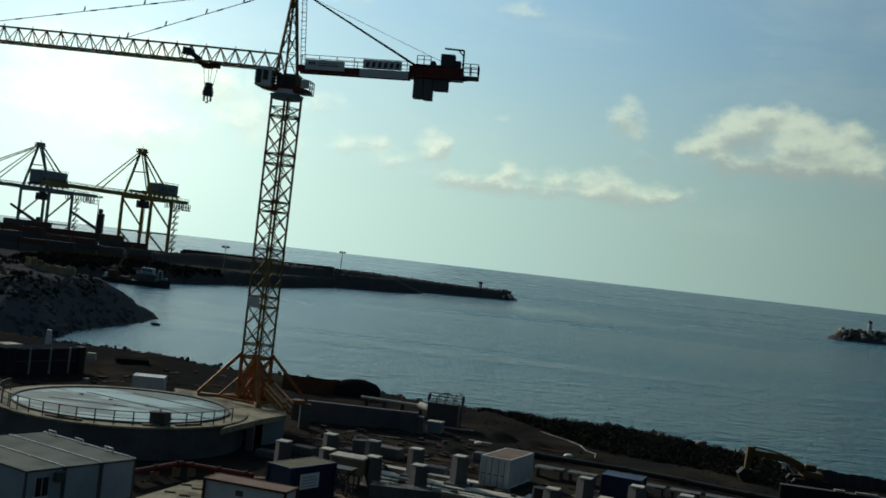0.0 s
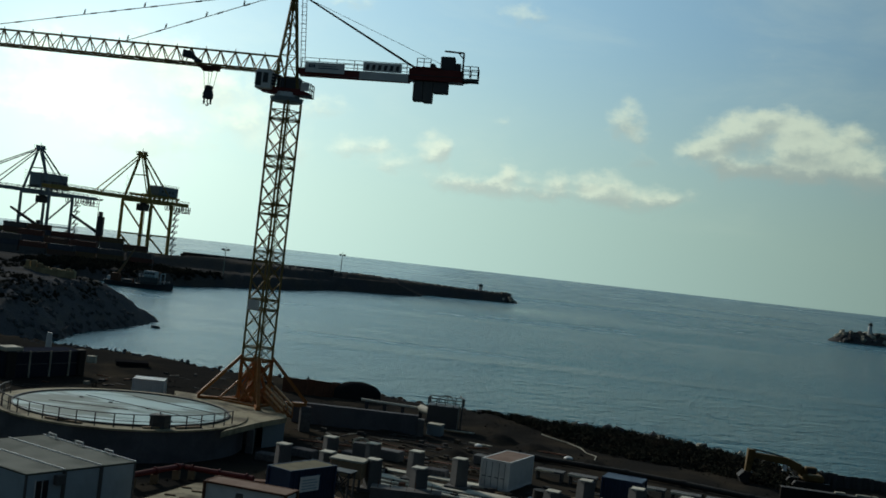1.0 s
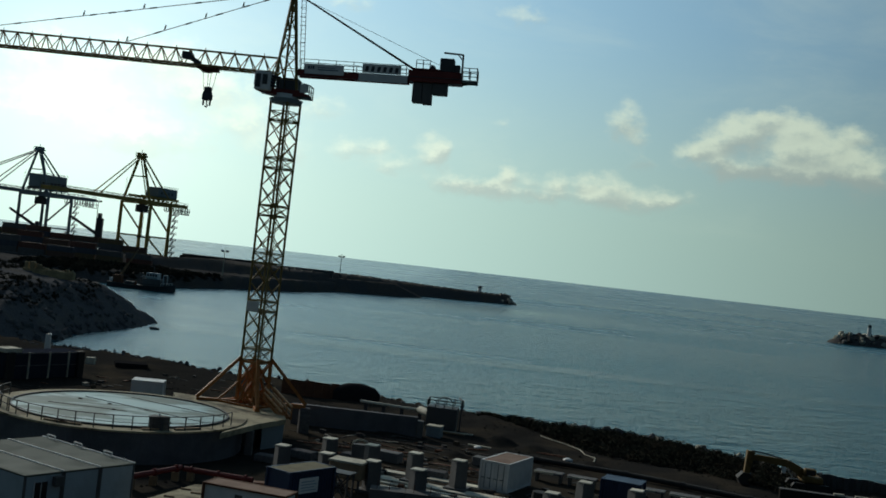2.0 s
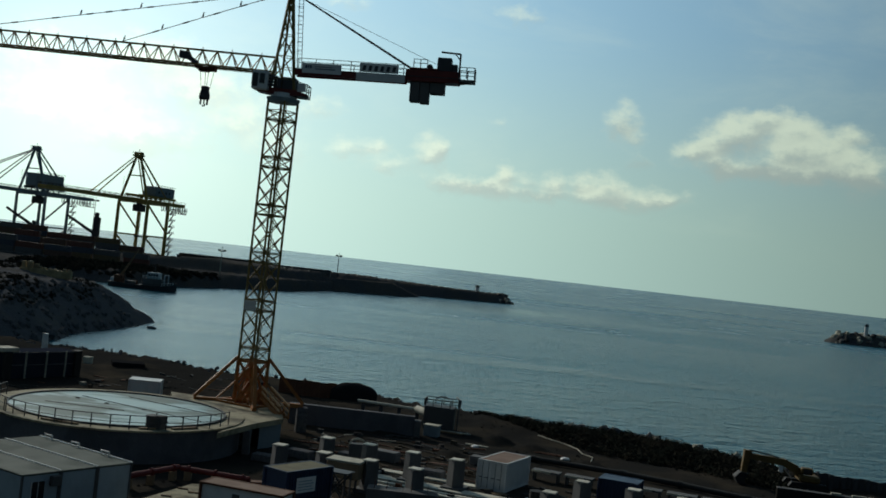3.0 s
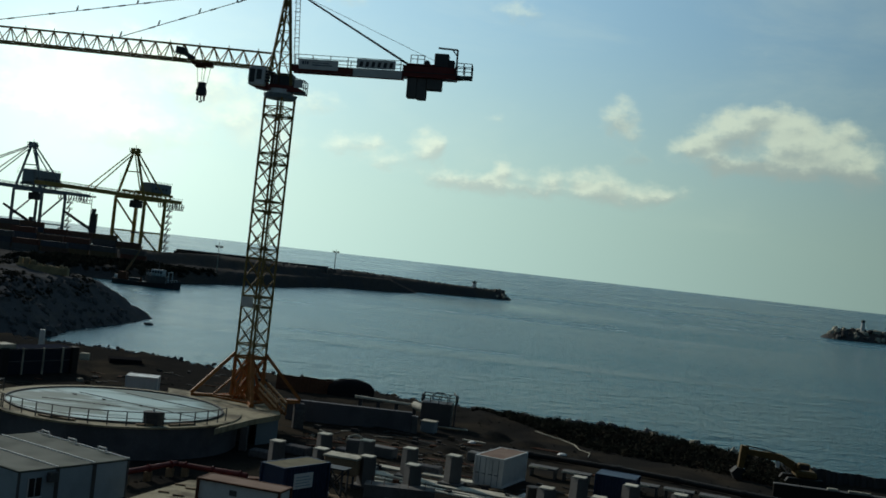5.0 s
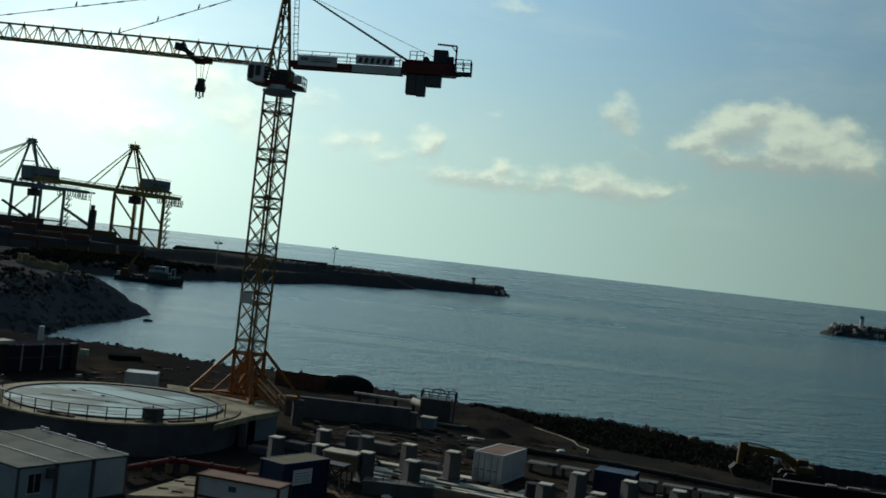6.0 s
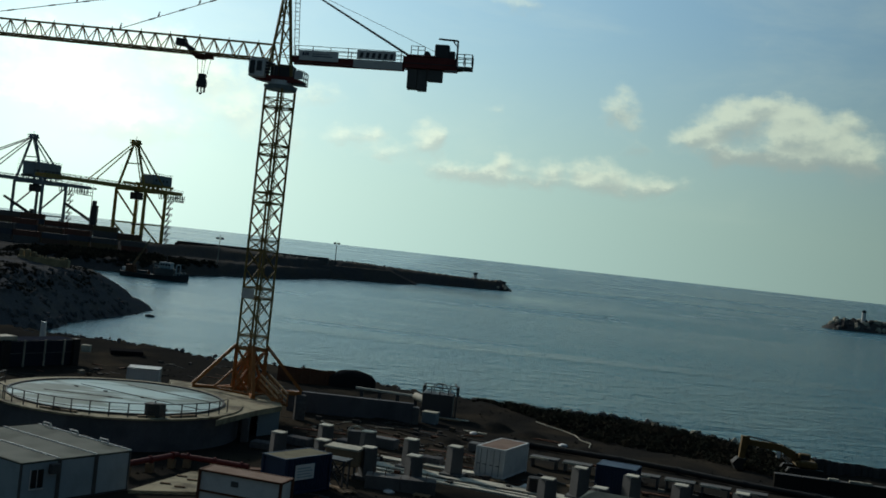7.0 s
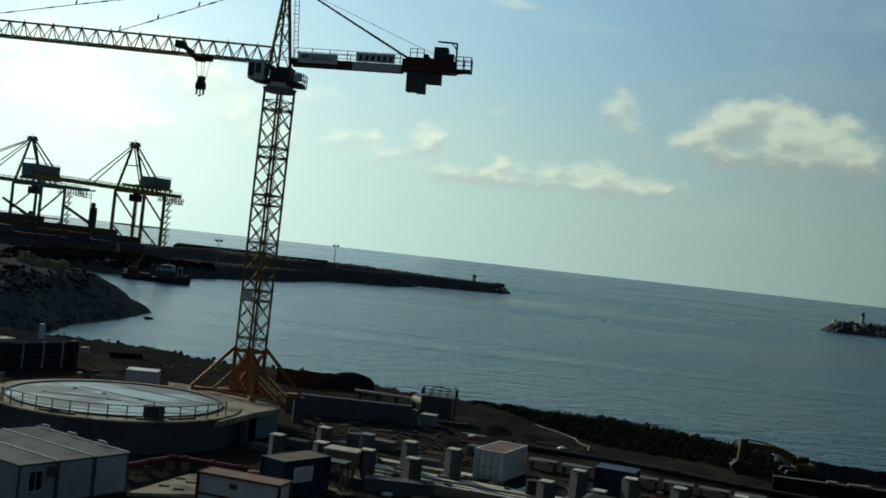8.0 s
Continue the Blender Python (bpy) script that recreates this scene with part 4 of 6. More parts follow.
def pipe_pile():
    p = thing("pale_pipe", pose(0, 0, 6.2), "long pale pipe with a wide end piece on low stands", "pipe")
    a, b, e = Vector((-8.1, 125.1, 0)), Vector((-1.2, 123.2, 0)), Vector((-0.1, 121.0, 0))
    part("tube", rod(B(), a, b, 0.16, 12), CONCRETE_PALE, p)
    part("end_piece", rod(B(), b, e, 0.45, 18, 0.42), CONCRETE_PALE, p, "wide pale end piece")
    for f in (0.1, 0.4, 0.7, 1.0):
        q = a.lerp(b, f)
        part("stand", box(B(), (q.x - 0.2, q.y - 0.25, -1.3), (q.x + 0.2, q.y + 0.25, -0.14)), DARK_STEEL, p)
    c = thing("tool_crate", pose(0.6, 112.6, GROUND, 0, 0, -15), "grey-blue tool crate with pale lid", "crate")
    part("body", box(B(), (-0.75, -0.6, 0), (0.75, 0.6, 1.15), None, 0.03), STS_BLUE, c)
    part("lid", box(B(), (-0.8, -0.65, 1.15), (0.8, 0.65, 1.25), None, 0.02), CONCRETE, c, "pale lid")
    for k, (x, y, ln, a) in enumerate(((3.0, 115.6, 3.4, -6), (2.4, 114.8, 2.8, -14), (5.2, 109.5, 2.4, -20), (-2.2, 112.9, 1.5, 0))):
        solid("timber_board", box(B(), (-ln / 2, -0.16, 0), (ln / 2, 0.16, 0.12), None, 0.01), CONCRETE if k != 1 else WOOD, pose(x, y, land_height(x, y) + 0.02, 0, 0, a), "pale weathered board lying on the soil", "board", "loose boards")


def scaffold_cage():
    c = thing("steel_cage", pose(1.4, 117.4, GROUND + 0.1, 0, 0, -6), "dark steel cabin with railings on its roof", "cage")
    part("body", box(B(), (-1.75, -1.2, 0), (1.5, 1.2, 2.5), None, 0.06), DARK_STEEL, c)
    r = part("roof_rail", rail(B(), [(-1.75, -1.2, 2.5), (1.9, -1.2, 2.5), (1.9, 1.2, 2.5), (-1.75, 1.2, 2.5), (-1.75, -1.2, 2.5)], 0.75, 0.9, 0.04), DARK_STEEL, c)
    part("corner_frame", chain(B(), [(1.9, -1.2, 0), (1.9, -1.2, 3.5), (1.4, 1.2, 3.5)], 0.06), DARK_STEEL, c)
    part("arch", chain(B(), [(-0.6, 0, 3.2), (-0.3, 0, 3.5), (0.4, 0, 3.5), (0.7, 0, 3.2)], 0.05), DARK_STEEL, r)


def tarp_mound():
    bm = B()
    rings = []
    for i in range(11):
        f = i / 10
        x = -2.75 + 5.5 * f
        k = math.sin(math.pi * min(max(f, 0.02), 0.98)) ** 0.22
        rings.append([bm.verts.new((x, -1.4 * k * math.cos(a), 2.15 * k * math.sin(a) ** 0.35 * (1 + 0.06 * wobble(x, a, 1.5, 2)))) for a in [math.pi * j / 10 for j in range(11)]])
    for a, b in zip(rings, rings[1:]):
        for j in range(10):
            bm.faces.new((a[j], a[j + 1], b[j + 1], b[j]))
    for rg in (rings[0], rings[-1]):
        bm.faces.new(rg)
    solid("tarpaulin_mound", bm, TARP, pose(-9.1, 132.0, land_height(-9.1, 132.0) - 0.15, 0, 0, -2), "long mound under black plastic sheeting by the shore", "mound", smooth=True)


def rusty_fence():
    w = thing("hoarding", pose(-14.7, 132.0, land_height(-14.7, 132.0) - 0.1, 0, 0, -3), "low rusty sheet-steel hoarding by the shore", "hoarding")
    for i in range(7):
        part("sheet", box(B(), (-3.5 + i, -0.05, 0), (-2.52 + i, 0.05, 2.05 - 0.05 * (i % 3)), None, 0.01), RUST, w)
    part("rail", box(B(), (-3.5, 0.05, 1.2), (3.5, 0.15, 1.35)), DARK_STEEL, w)


def dark_shed():
    s = thing("dark_shed", pose(-43.6, 123.0, GROUND, 0, 0, 60), "dark open shed with pale upright strips", "shed")
    part("body", box(B(), (-5.2, 0.0, 0), (5.2, 3.2, 2.9), None, 0.04), NAVY, s)
    for x in (-2.4, 0.4, 3.1):
        part("upright", box(B(), (x, -0.12, 0), (x + 0.2, -0.004, 2.95)), CONCRETE, s, "pale upright strip")
    for z in (1.45, 2.8):
        part("rail", box(B(), (-4.4, -0.06, z), (4.4, -0.004, z + 0.08)), CONCRETE_DARK, s)
    for x in (-5.2, 4.4):
        part("pier", box(B(), (x, -0.35, 0), (x + 0.9, 0.4, 3.0), None, 0.03), RUBBER, s)
    part("sheeting", box(B(), (-5.4, 0.0, 2.9), (-3.2, 2.0, 3.4), None, 0.08), CONCRETE, s, "pale folded sheeting on the roof")
    solid("marker_post", rod(B(), (0, 0, 0), (0, 0, 3.1), 0.42, 10, 0.34), WHITE, pose(-50.3, 142.0, land_height(-50.3, 142.0) - 0.1), "short pale concrete marker post", "post")
    solid("small_crate", box(B(), (-0.55, -0.4, 0), (0.55, 0.4, 0.9), None, 0.03), CONCRETE, pose(-44.2, 141.0, land_height(-44.2, 141.0)), "small pale crate near the shore", "crate")
    solid("steel_plate", box(B(), (-2.0, -1.4, 0), (2.0, 1.4, 0.55), None, 0.03), TARP, pose(-38.9, 140.6, land_height(-38.9, 140.6), 0, 0, 20), "dark stack of steel plates lying on soil", "plates")


def rim_box():
    b = thing("control_box", pose(-20.9, 85.2, GROUND + 2.56, 0, 0, -12), "dark steel control box on the tank rim", "box")
    part("body", box(B(), (-0.62, -0.5, 0), (0.62, 0.5, 0.95), None, 0.04), DARK_STEEL, b)
    part("lid", box(B(), (-0.66, -0.54, 0.95), (0.66, 0.54, 1.02), None, 0.02), CONCRETE_DARK, b)
    part("lamp", rod(B(), (0.0, 0, 1.02), (0.0, 0, 1.22), 0.08, 8), WHITE, b)


def hopper():
    """A small tank with a pale lid on a braced trestle."""
    h = thing("batching_hopper", pose(-5.7, 83.0, GROUND, 0, 0, GRID + 4), "tan steel hopper with pale lid on braced legs", "hopper")
    part("tub", box(B(), (-1.3, -0.8, 0.95), (1.3, 0.8, 2.15), None, 0.08), WOOD, h)
    part("lid", box(B(), (-1.38, -0.88, 2.15), (1.38, 0.88, 2.3), None, 0.03), CONCRETE, h, "pale lid")
    for x in (-1.15, 1.15):
        for y in (-0.7, 0.7):
            part("leg", box(B(), (x - 0.07, y - 0.07, 0), (x + 0.07, y + 0.07, 0.95)), DARK_STEEL, h)
    t = thing("trestle", pose(-5.9, 79.2, GROUND, 0, 0, GRID), "dark braced steel trestle beside the blue container", "trestle")
    for x in (-0.75, 0.75):
        for y in (-0.5, 0.5):
            part("leg", rod(B(), (x, y, 0), (x, y, 2.0), 0.06), DARK_STEEL, t)
    part("top", box(B(), (-0.95, -0.65, 2.0), (0.95, 0.65, 2.1)), DARK_STEEL, t)
    for y in (-0.5, 0.5):
        part("brace", rod(B(), (-0.75, y, 0.1), (0.75, y, 1.9), 0.045), DARK_STEEL, t)
        part("brace", rod(B(), (0.75, y, 0.1), (-0.75, y, 1.9), 0.045), DARK_STEEL, t)
    a = thing("arched_hood", pose(-5.6, 93.0, GROUND, 0, 0, 4), "small arched pale hood over a dark opening", "hood")
    bm = B()
    for j in range(10):
        t0, t1 = math.pi * j / 10, math.pi * (j + 1) / 10
        rod(bm, (0.72 * math.cos(t0), -0.3, 1.75 + 0.5 * math.sin(t0)), (0.72 * math.cos(t1), -0.3, 1.75 + 0.5 * math.sin(t1)), 0.07)
    part("arch", bm, CONCRETE, a)
    part("body", prism(B(), [(-0.7, -0.25), (0.7, -0.25), (0.7, 0.6), (-0.7, 0.6)], 0, 1.8), CONCRETE_DARK, a)


def pipes():
    for p, q, lab in (((-20.2, 74.8, 0.9), (-17.6, 80.0, 0.9), "long red steel pipe on the ground"), ((-17.4, 80.2, 0.8), (-12.2, 79.0, 0.8), "red steel pipe beside the tank wall")):
        c = thing("red_pipe", pose(0, 0, GROUND), lab, "pipe", "red pipes")
        part("tube", rod(B(), p, q, 0.2, 14), RED_STEEL, c)
        for f in (0.1, 0.5, 0.9):
            a = Vector(p).lerp(Vector(q), f)
            d = (Vector(q) - Vector(p)).normalized()
            part("flange", rod(B(), a - d * 0.06, a + d * 0.06, 0.29, 14), RED_STEEL, c)
            part("cradle", box(B(), (a.x - 0.25, a.y - 0.25, 0), (a.x + 0.25, a.y + 0.25, 0.66)), WOOD, c)
    s = thing("cast_slab", pose(-15.9, 75.0, GROUND, 0, 0, 0), "pale cast concrete slab with debris", "slab")
    part("slab", prism(B(), [(-2.6, -4.2), (1.7, -2.6), (1.5, 3.4), (-0.2, 3.2)], 0.0, 0.22), DUSTY, s)
    for x, y in ((-0.4, 1.2), (0.5, 0.4), (-0.9, -1.4), (0.2, -1.9)):
        part("offcut", box(B(), (x - 0.35, y - 0.1, 0.22), (x + 0.35, y + 0.1, 0.32), None, 0.01), WOOD, s)
    for x, y, h in ((-12.4, 75.4, 0.9), (-11.2, 76.4, 1.3), (-10.2, 76.2, 0.8)):
        solid("formwork_stack", box(B(), (-0.5, -0.35, 0), (0.5, 0.35, h), None, 0.02), RUST, pose(x, y, GROUND, 0, 0, 10), "small stack of rusty formwork panels", "formwork", "formwork stacks")


def excavator():
    z = land_height(36.0, 105.0)
    e = thing("excavator", pose(36.4, 104.6, z, 0, 0, 176), "yellow tracked excavator with raised arm", "excavator")
    for y in (-1.1, 1.1):
        bm = B()
        pts = [(-1.9, 0.45), (-1.6, 0.12), (1.6, 0.12), (1.9, 0.45), (1.6, 0.85), (-1.6, 0.85)]
        lo = [bm.verts.new((x, y - 0.28, zz)) for x, zz in pts]
        hi = [bm.verts.new((x, y + 0.28, zz)) for x, zz in pts]
        for i in range(6):
            bm.faces.new((lo[i], lo[(i + 1) % 6], hi[(i + 1) % 6], hi[i]))
        bm.faces.new(lo)
        bm.faces.new(hi[::-1])
        part("track", bm, RUBBER, e, "black steel track")
    part("house", box(B(), (-1.1, -1.1, 0.85), (0.8, 1.1, 1.5), None, 0.15), DIGGER_YELLOW, e)
    cab = part("cab", box(B(), (-0.4, 0.2, 1.6), (0.7, 1.0, 2.2), None, 0.1), DIGGER_YELLOW, e)
    part("window", box(B(), (-0.25, 1.0, 1.68), (0.55, 1.03, 2.1)), GLASS_DARK, cab)
    boom = B()
    path = [Vector((0.2, -0.2, 1.0)), Vector((1.0, -0.2, 1.85)), Vector((2.2, -0.2, 2.35)), Vector((5.6, -0.2, 2.6))]
    for (a, b), (r0, r1) in zip(zip(path, path[1:]), ((0.3, 0.38), (0.38, 0.34), (0.34, 0.24))):
        rod(boom, a, b, r0, 4, r1)
    part("boom", boom, DIGGER_YELLOW, e, "bent yellow boom")
    part("boom_ram", rod(B(), (1.2, -0.6, 0.9), (2.3, -0.6, 2.1), 0.08, 8), WHITE, e)
    st = part("stick", rod(B(), (5.6, -0.2, 3.1), (5.85, -0.2, 0.8), 0.36, 4, 0.24), DIGGER_YELLOW, e, "yellow dipper stick")
    part("stick_ram", rod(B(), (2.6, -0.2, 2.75), (5.5, -0.2, 3.15), 0.07, 8), DARK_STEEL, st)
    bk = B()
    pts = [(5.4, 0.95), (6.2, 1.05), (6.7, 0.5), (6.4, -0.05), (5.5, -0.15), (5.8, 0.35)]
    lo = [bk.verts.new((x, -0.8, zz)) for x, zz in pts]
    hi = [bk.verts.new((x, 0.4, zz)) for x, zz in pts]
    for i in range(6):
        bk.faces.new((lo[i], lo[(i + 1) % 6], hi[(i + 1) % 6], hi[i]))
    bk.faces.new(lo)
    bk.faces.new(hi[::-1])
    part("bucket", bk, RUBBER, e, "dark worn bucket")
    part("work_lamp", box(B(), (2.3, 0.1, 1.45), (2.65, 0.4, 2.05), None, 0.04), WHITE, e, "white lamp housing")
    return e


def sheet_pile_wall():
    w = thing("sheet_pile_wall", pose(36.2, 106.4, GROUND - 0.2, 0, 0, -15), "dark corrugated sheet-pile wall by the sea", "wall")
    chain_pts = [(0, 0), (0.2, 0.22), (0.55, 0.22), (0.75, 0), (1.1, 0)]
    bm = B()
    for (x0, y0), (x1, y1) in zip(chain_pts, chain_pts[1:]):
        prism(bm, [(x0, y0), (x1, y1), (x1, y1 + 0.06), (x0, y0 + 0.06)], 0, 1.9)
    data = mesh_of("pile", bm, DARK_STEEL)
    for i in range(18):
        part("pile", data, None, w, at=pose(i * 1.1, 0, 0.05 * ((i * 7) % 3)))
    return w


def armour_stones():
    """Single boulders along the shore's crest."""
    r = random.Random(21)
    meshes = []
    for k in range(8):
        bm = B()
        bmesh.ops.create_icosphere(bm, subdivisions=1, radius=0.55)
        for v in bm.verts:
            v.co *= 1 + 0.5 * noise.noise(v.co * 1.7 + Vector((k * 5, 0, 0)))
            v.co.z *= 0.75
        meshes.append(mesh_of("boulder", bm, ROCK if k < 6 else CONCRETE))
    group = thing("shore_boulders", Matrix(), "row of dark basalt boulders along the shore", "boulders")
    for i in range(280):
        x = -60 + 115 * r.random()
        y = shore_y(x) + 2.0 * wobble(x, 0, 0.15, 3) + r.gauss(-0.4, 1.0)
        s = r.uniform(0.4, 1.3) if x > 5 else r.uniform(0.25, 0.75)
        m = pose(x, y, land_height(x, y) - 0.1 * s, r.uniform(0, 360), r.uniform(0, 360), r.uniform(0, 360)) @ Matrix.Diagonal((s, s * r.uniform(0.7, 1.2), s, 1))
        part("boulder", meshes[i % 6], None, group, at=m)
    for i in range(46):
        x = 9 + 25 * r.random()
        y = shore_y(x) - r.uniform(0.2, 1.6)
        s = r.uniform(0.7, 1.5)
        me = meshes[i % 6] if i % 3 else meshes[6 + i % 2]
        part("boulder", me, None, group, at=pose(x, y, land_height(x, y) + 0.12 * s, r.uniform(0, 360), r.uniform(0, 360), 0) @ Matrix.Diagonal((s, s, s, 1)))


def headland_boulders():
    r = random.Random(77)
    meshes = []
    for k in range(6):
        bm = B()
        bmesh.ops.create_icosphere(bm, subdivisions=1, radius=0.6)
        for v in bm.verts:
            v.co *= 1 + 0.55 * noise.noise(v.co * 1.6 + Vector((k * 3, 9, 0)))
        meshes.append(mesh_of("boulder", bm, ROCK))
    group = thing("headland_boulders", Matrix(), "dark basalt boulders strewn down the headland", "boulders")
    part("boulder", meshes[2], None, group, at=pose(-66.3, 255.8, 0.1, 0, 0, 20) @ Matrix.Diagonal((2.0, 1.2, 0.9, 1)))
    n_put = 0
    while n_put < 290:
        x, y = r.uniform(-100, -66), r.uniform(198, 260)
        z = headland_height(x, y)
        if -0.4 < z < 9.0:
            s = r.uniform(0.5, 1.7) * (1.25 if z < 1.0 else 0.85)
            part("boulder", meshes[n_put % 6], None, group, at=pose(x, y, z, r.uniform(0, 360), r.uniform(0, 360), 0) @ Matrix.Diagonal((s * 1.2, s, s * 0.8, 1)))
            n_put += 1


def leaf_clumps(name, spots, blade, label):
    """Low dark bushes: many small leaf blades in clumps, in one mesh."""
    r = random.Random(33)
    verts, faces = [], []
    for x, y, z0, size in spots:
        for j in range(36):
            a, b = r.uniform(0, 6.283), r.uniform(0.1, 1.35)
            d = Vector((math.cos(a) * math.cos(b), math.sin(a) * math.cos(b), math.sin(b)))
            c = Vector((x, y, z0)) + d * size * r.uniform(0.3, 1.0)
            t = Vector((r.gauss(0, 1), r.gauss(0, 1), r.gauss(0, 1))).normalized() * blade
            s = t.cross(d).normalized() * blade * 0.55
            k = len(verts)
            verts += [c - t, c + s, c + t * 1.2, c - s]
            faces.append((k, k + 1, k + 2, k + 3))
    me = bpy.data.meshes.new(name)
    me.from_pydata(verts, [], faces)
    me.materials.append(SCRUB)
    tagged(new(name, me), label, "scrub", kind="stuff")


def scrub():
    r = random.Random(31)
    spots = []
    for i in range(1500):
        f = r.random()
        x = 7 + 29 * f + r.gauss(0, 0.8)
        y = shore_y(x) - r.uniform(0.3, 3.5 + min(12.0, max(0.0, x - 8) * 1.1))
        spots.append((x, y, land_height(x, y), r.uniform(0.4, 0.95) * (1 if f > 0.1 else 0.5)))
    leaf_clumps("scrub", spots, 0.13, "dark low coastal scrub on the bank")
    spots = []
    while len(spots) < 2200:
        x, y = r.uniform(-160, -72), r.uniform(195, 262)
        z = headland_height(x, y)
        if z > 6.0 + 2.5 * wobble(x, y, 0.08, 3) and not (-98 < x < -82 and 238 < y < 252):
            spots.append((x, y, z - 0.15, r.uniform(0.3, 0.85)))
    # added clumps that darken the foreland's sunlit top
    low = []
    while len(low) < 1500:
        x, y = r.uniform(-175, -98), r.uniform(400, 505)
        z = mole_height(x, y)
        if 2.5 < z < 9.0:
            low.append((x, y, z - 0.2, r.uniform(0.8, 1.9)))
    leaf_clumps("foreland_scrub", low, 0.5, "added dark scrub that shades the rocks before the quay")
    leaf_clumps("headland_scrub", spots, 0.2, "dark low scrub on top of the headland")


def bird(at):
    """A dark bird perched upright."""
    b = thing("bird", at, "small dark bird perched on the crane tie", "bird", "birds on the crane")
    bm = B()
    bmesh.ops.create_icosphere(bm, subdivisions=1, radius=0.11, matrix=Matrix.Diagonal((0.9, 0.8, 1.7, 1)))
    part("body", bm, BIRD, b, at=pose(0, 0, 0.2))
    bm = B()
    bmesh.ops.create_icosphere(bm, subdivisions=1, radius=0.07)
    part("head", bm, BIRD, b, at=pose(0.03, 0, 0.42))
    part("beak", rod(B(), (0.08, 0, 0.42), (0.17, 0, 0.41), 0.02, 4, 0.004), BIRD, b)
    part("tail", rod(B(), (-0.05, 0, 0.08), (-0.14, 0, -0.12), 0.035, 4, 0.02), BIRD, b)
    for y in (-0.04, 0.04):
        part("leg", rod(B(), (0, y, 0), (0, y, 0.08), 0.01), BIRD, b)


def birds():
    apex = Vector((-17.5, 105, 47.15))
    for end, fs in (((-33.65, 105, 40.7), (0.12, 0.3, 0.52, 0.76, 0.985)), ((-48.55, 105, 40.7), (0.47, 0.66))):
        for f in fs:
            p = apex.lerp(Vector(end), f) - Vector((-17.15, 105, 0))
            p = Matrix.Rotation(radians(-4), 3, "Z") @ p + Vector((-17.15, 105, 0))
            bird(pose(p.x, p.y, p.z + 0.045, 0, 0, 20))


def rubble():
    """Loose stones and spoil over the site, in one mesh."""
    r = random.Random(41)
    verts, faces = [], []
    for i in range(5200):
        x, y = r.uniform(-50, 46), r.uniform(66, 132)
        if y > shore_y(x) - 1 or math.hypot(x + 26, y - 92.8) < 10.6:
            continue
        if wobble(x, y, 0.12, 17) < -0.08:
            continue
        s = r.uniform(0.05, 0.2) * (1.8 if r.random() < 0.04 else 1)
        z = land_height(x, y) + s * 0.3
        k = len(verts)
        for j in range(4):
            a = 1.571 * j + r.uniform(-0.5, 0.5)
            verts.append((x + s * math.cos(a) * r.uniform(0.8, 1.5), y + s * math.sin(a), z - s * 0.6))
        verts.append((x + r.uniform(-0.3, 0.3) * s, y, z + s * r.uniform(0.1, 0.4)))
        faces += [(k, k + 1, k + 4), (k + 1, k + 2, k + 4), (k + 2, k + 3, k + 4), (k + 3, k, k + 4)]
    me = bpy.data.meshes.new("rubble")
    me.from_pydata(verts, [], faces)
    me.materials.append(SOIL)
    tagged(new("rubble", me), "loose stones and clods scattered over the soil", "rubble", kind="stuff")


def debris_material():
    """Planks, tube and sheet offcuts: each piece its own dull colour."""
    m = bpy.data.materials.new("site_debris")
    m.use_nodes = True
    k = Nodes(m.node_tree)
    o = k.add("ShaderNodeOutputMaterial")
    pick = k.add("ShaderNodeNewGeometry").outputs["Random Per Island"]
    ramp = k.add("ShaderNodeValToRGB", Fac=pick)
    ramp.color_ramp.interpolation = "CONSTANT"
    stops = ramp.color_ramp.elements
    stops[0].color = (0.05, 0.05, 0.052, 1)
    stops[1].position, stops[1].color = 0.35, (0.09, 0.07, 0.05, 1)
    for at, colour in ((0.6, (0.11, 0.05, 0.03, 1)), (0.72, (0.08, 0.083, 0.08, 1)), (0.93, (0.34, 0.33, 0.28, 1))):
        stops.new(at).color = colour
    grain = k.noise(k.add("ShaderNodeTexCoord").outputs["Object"], 6.0, 4.0, 0.6)
    c = k.mix(k.ramp(grain, 0.3, 0.7, 0.0, 0.5), ramp.outputs[0], (0.04, 0.037, 0.033, 1))
    p = k.add("ShaderNodeBsdfPrincipled", Roughness=0.9)
    k.put(p, "Specular IOR Level", 0.1)
    k.put(p, "Base Color", c)
    k.put(o, "Surface", p.outputs[0])
    return m


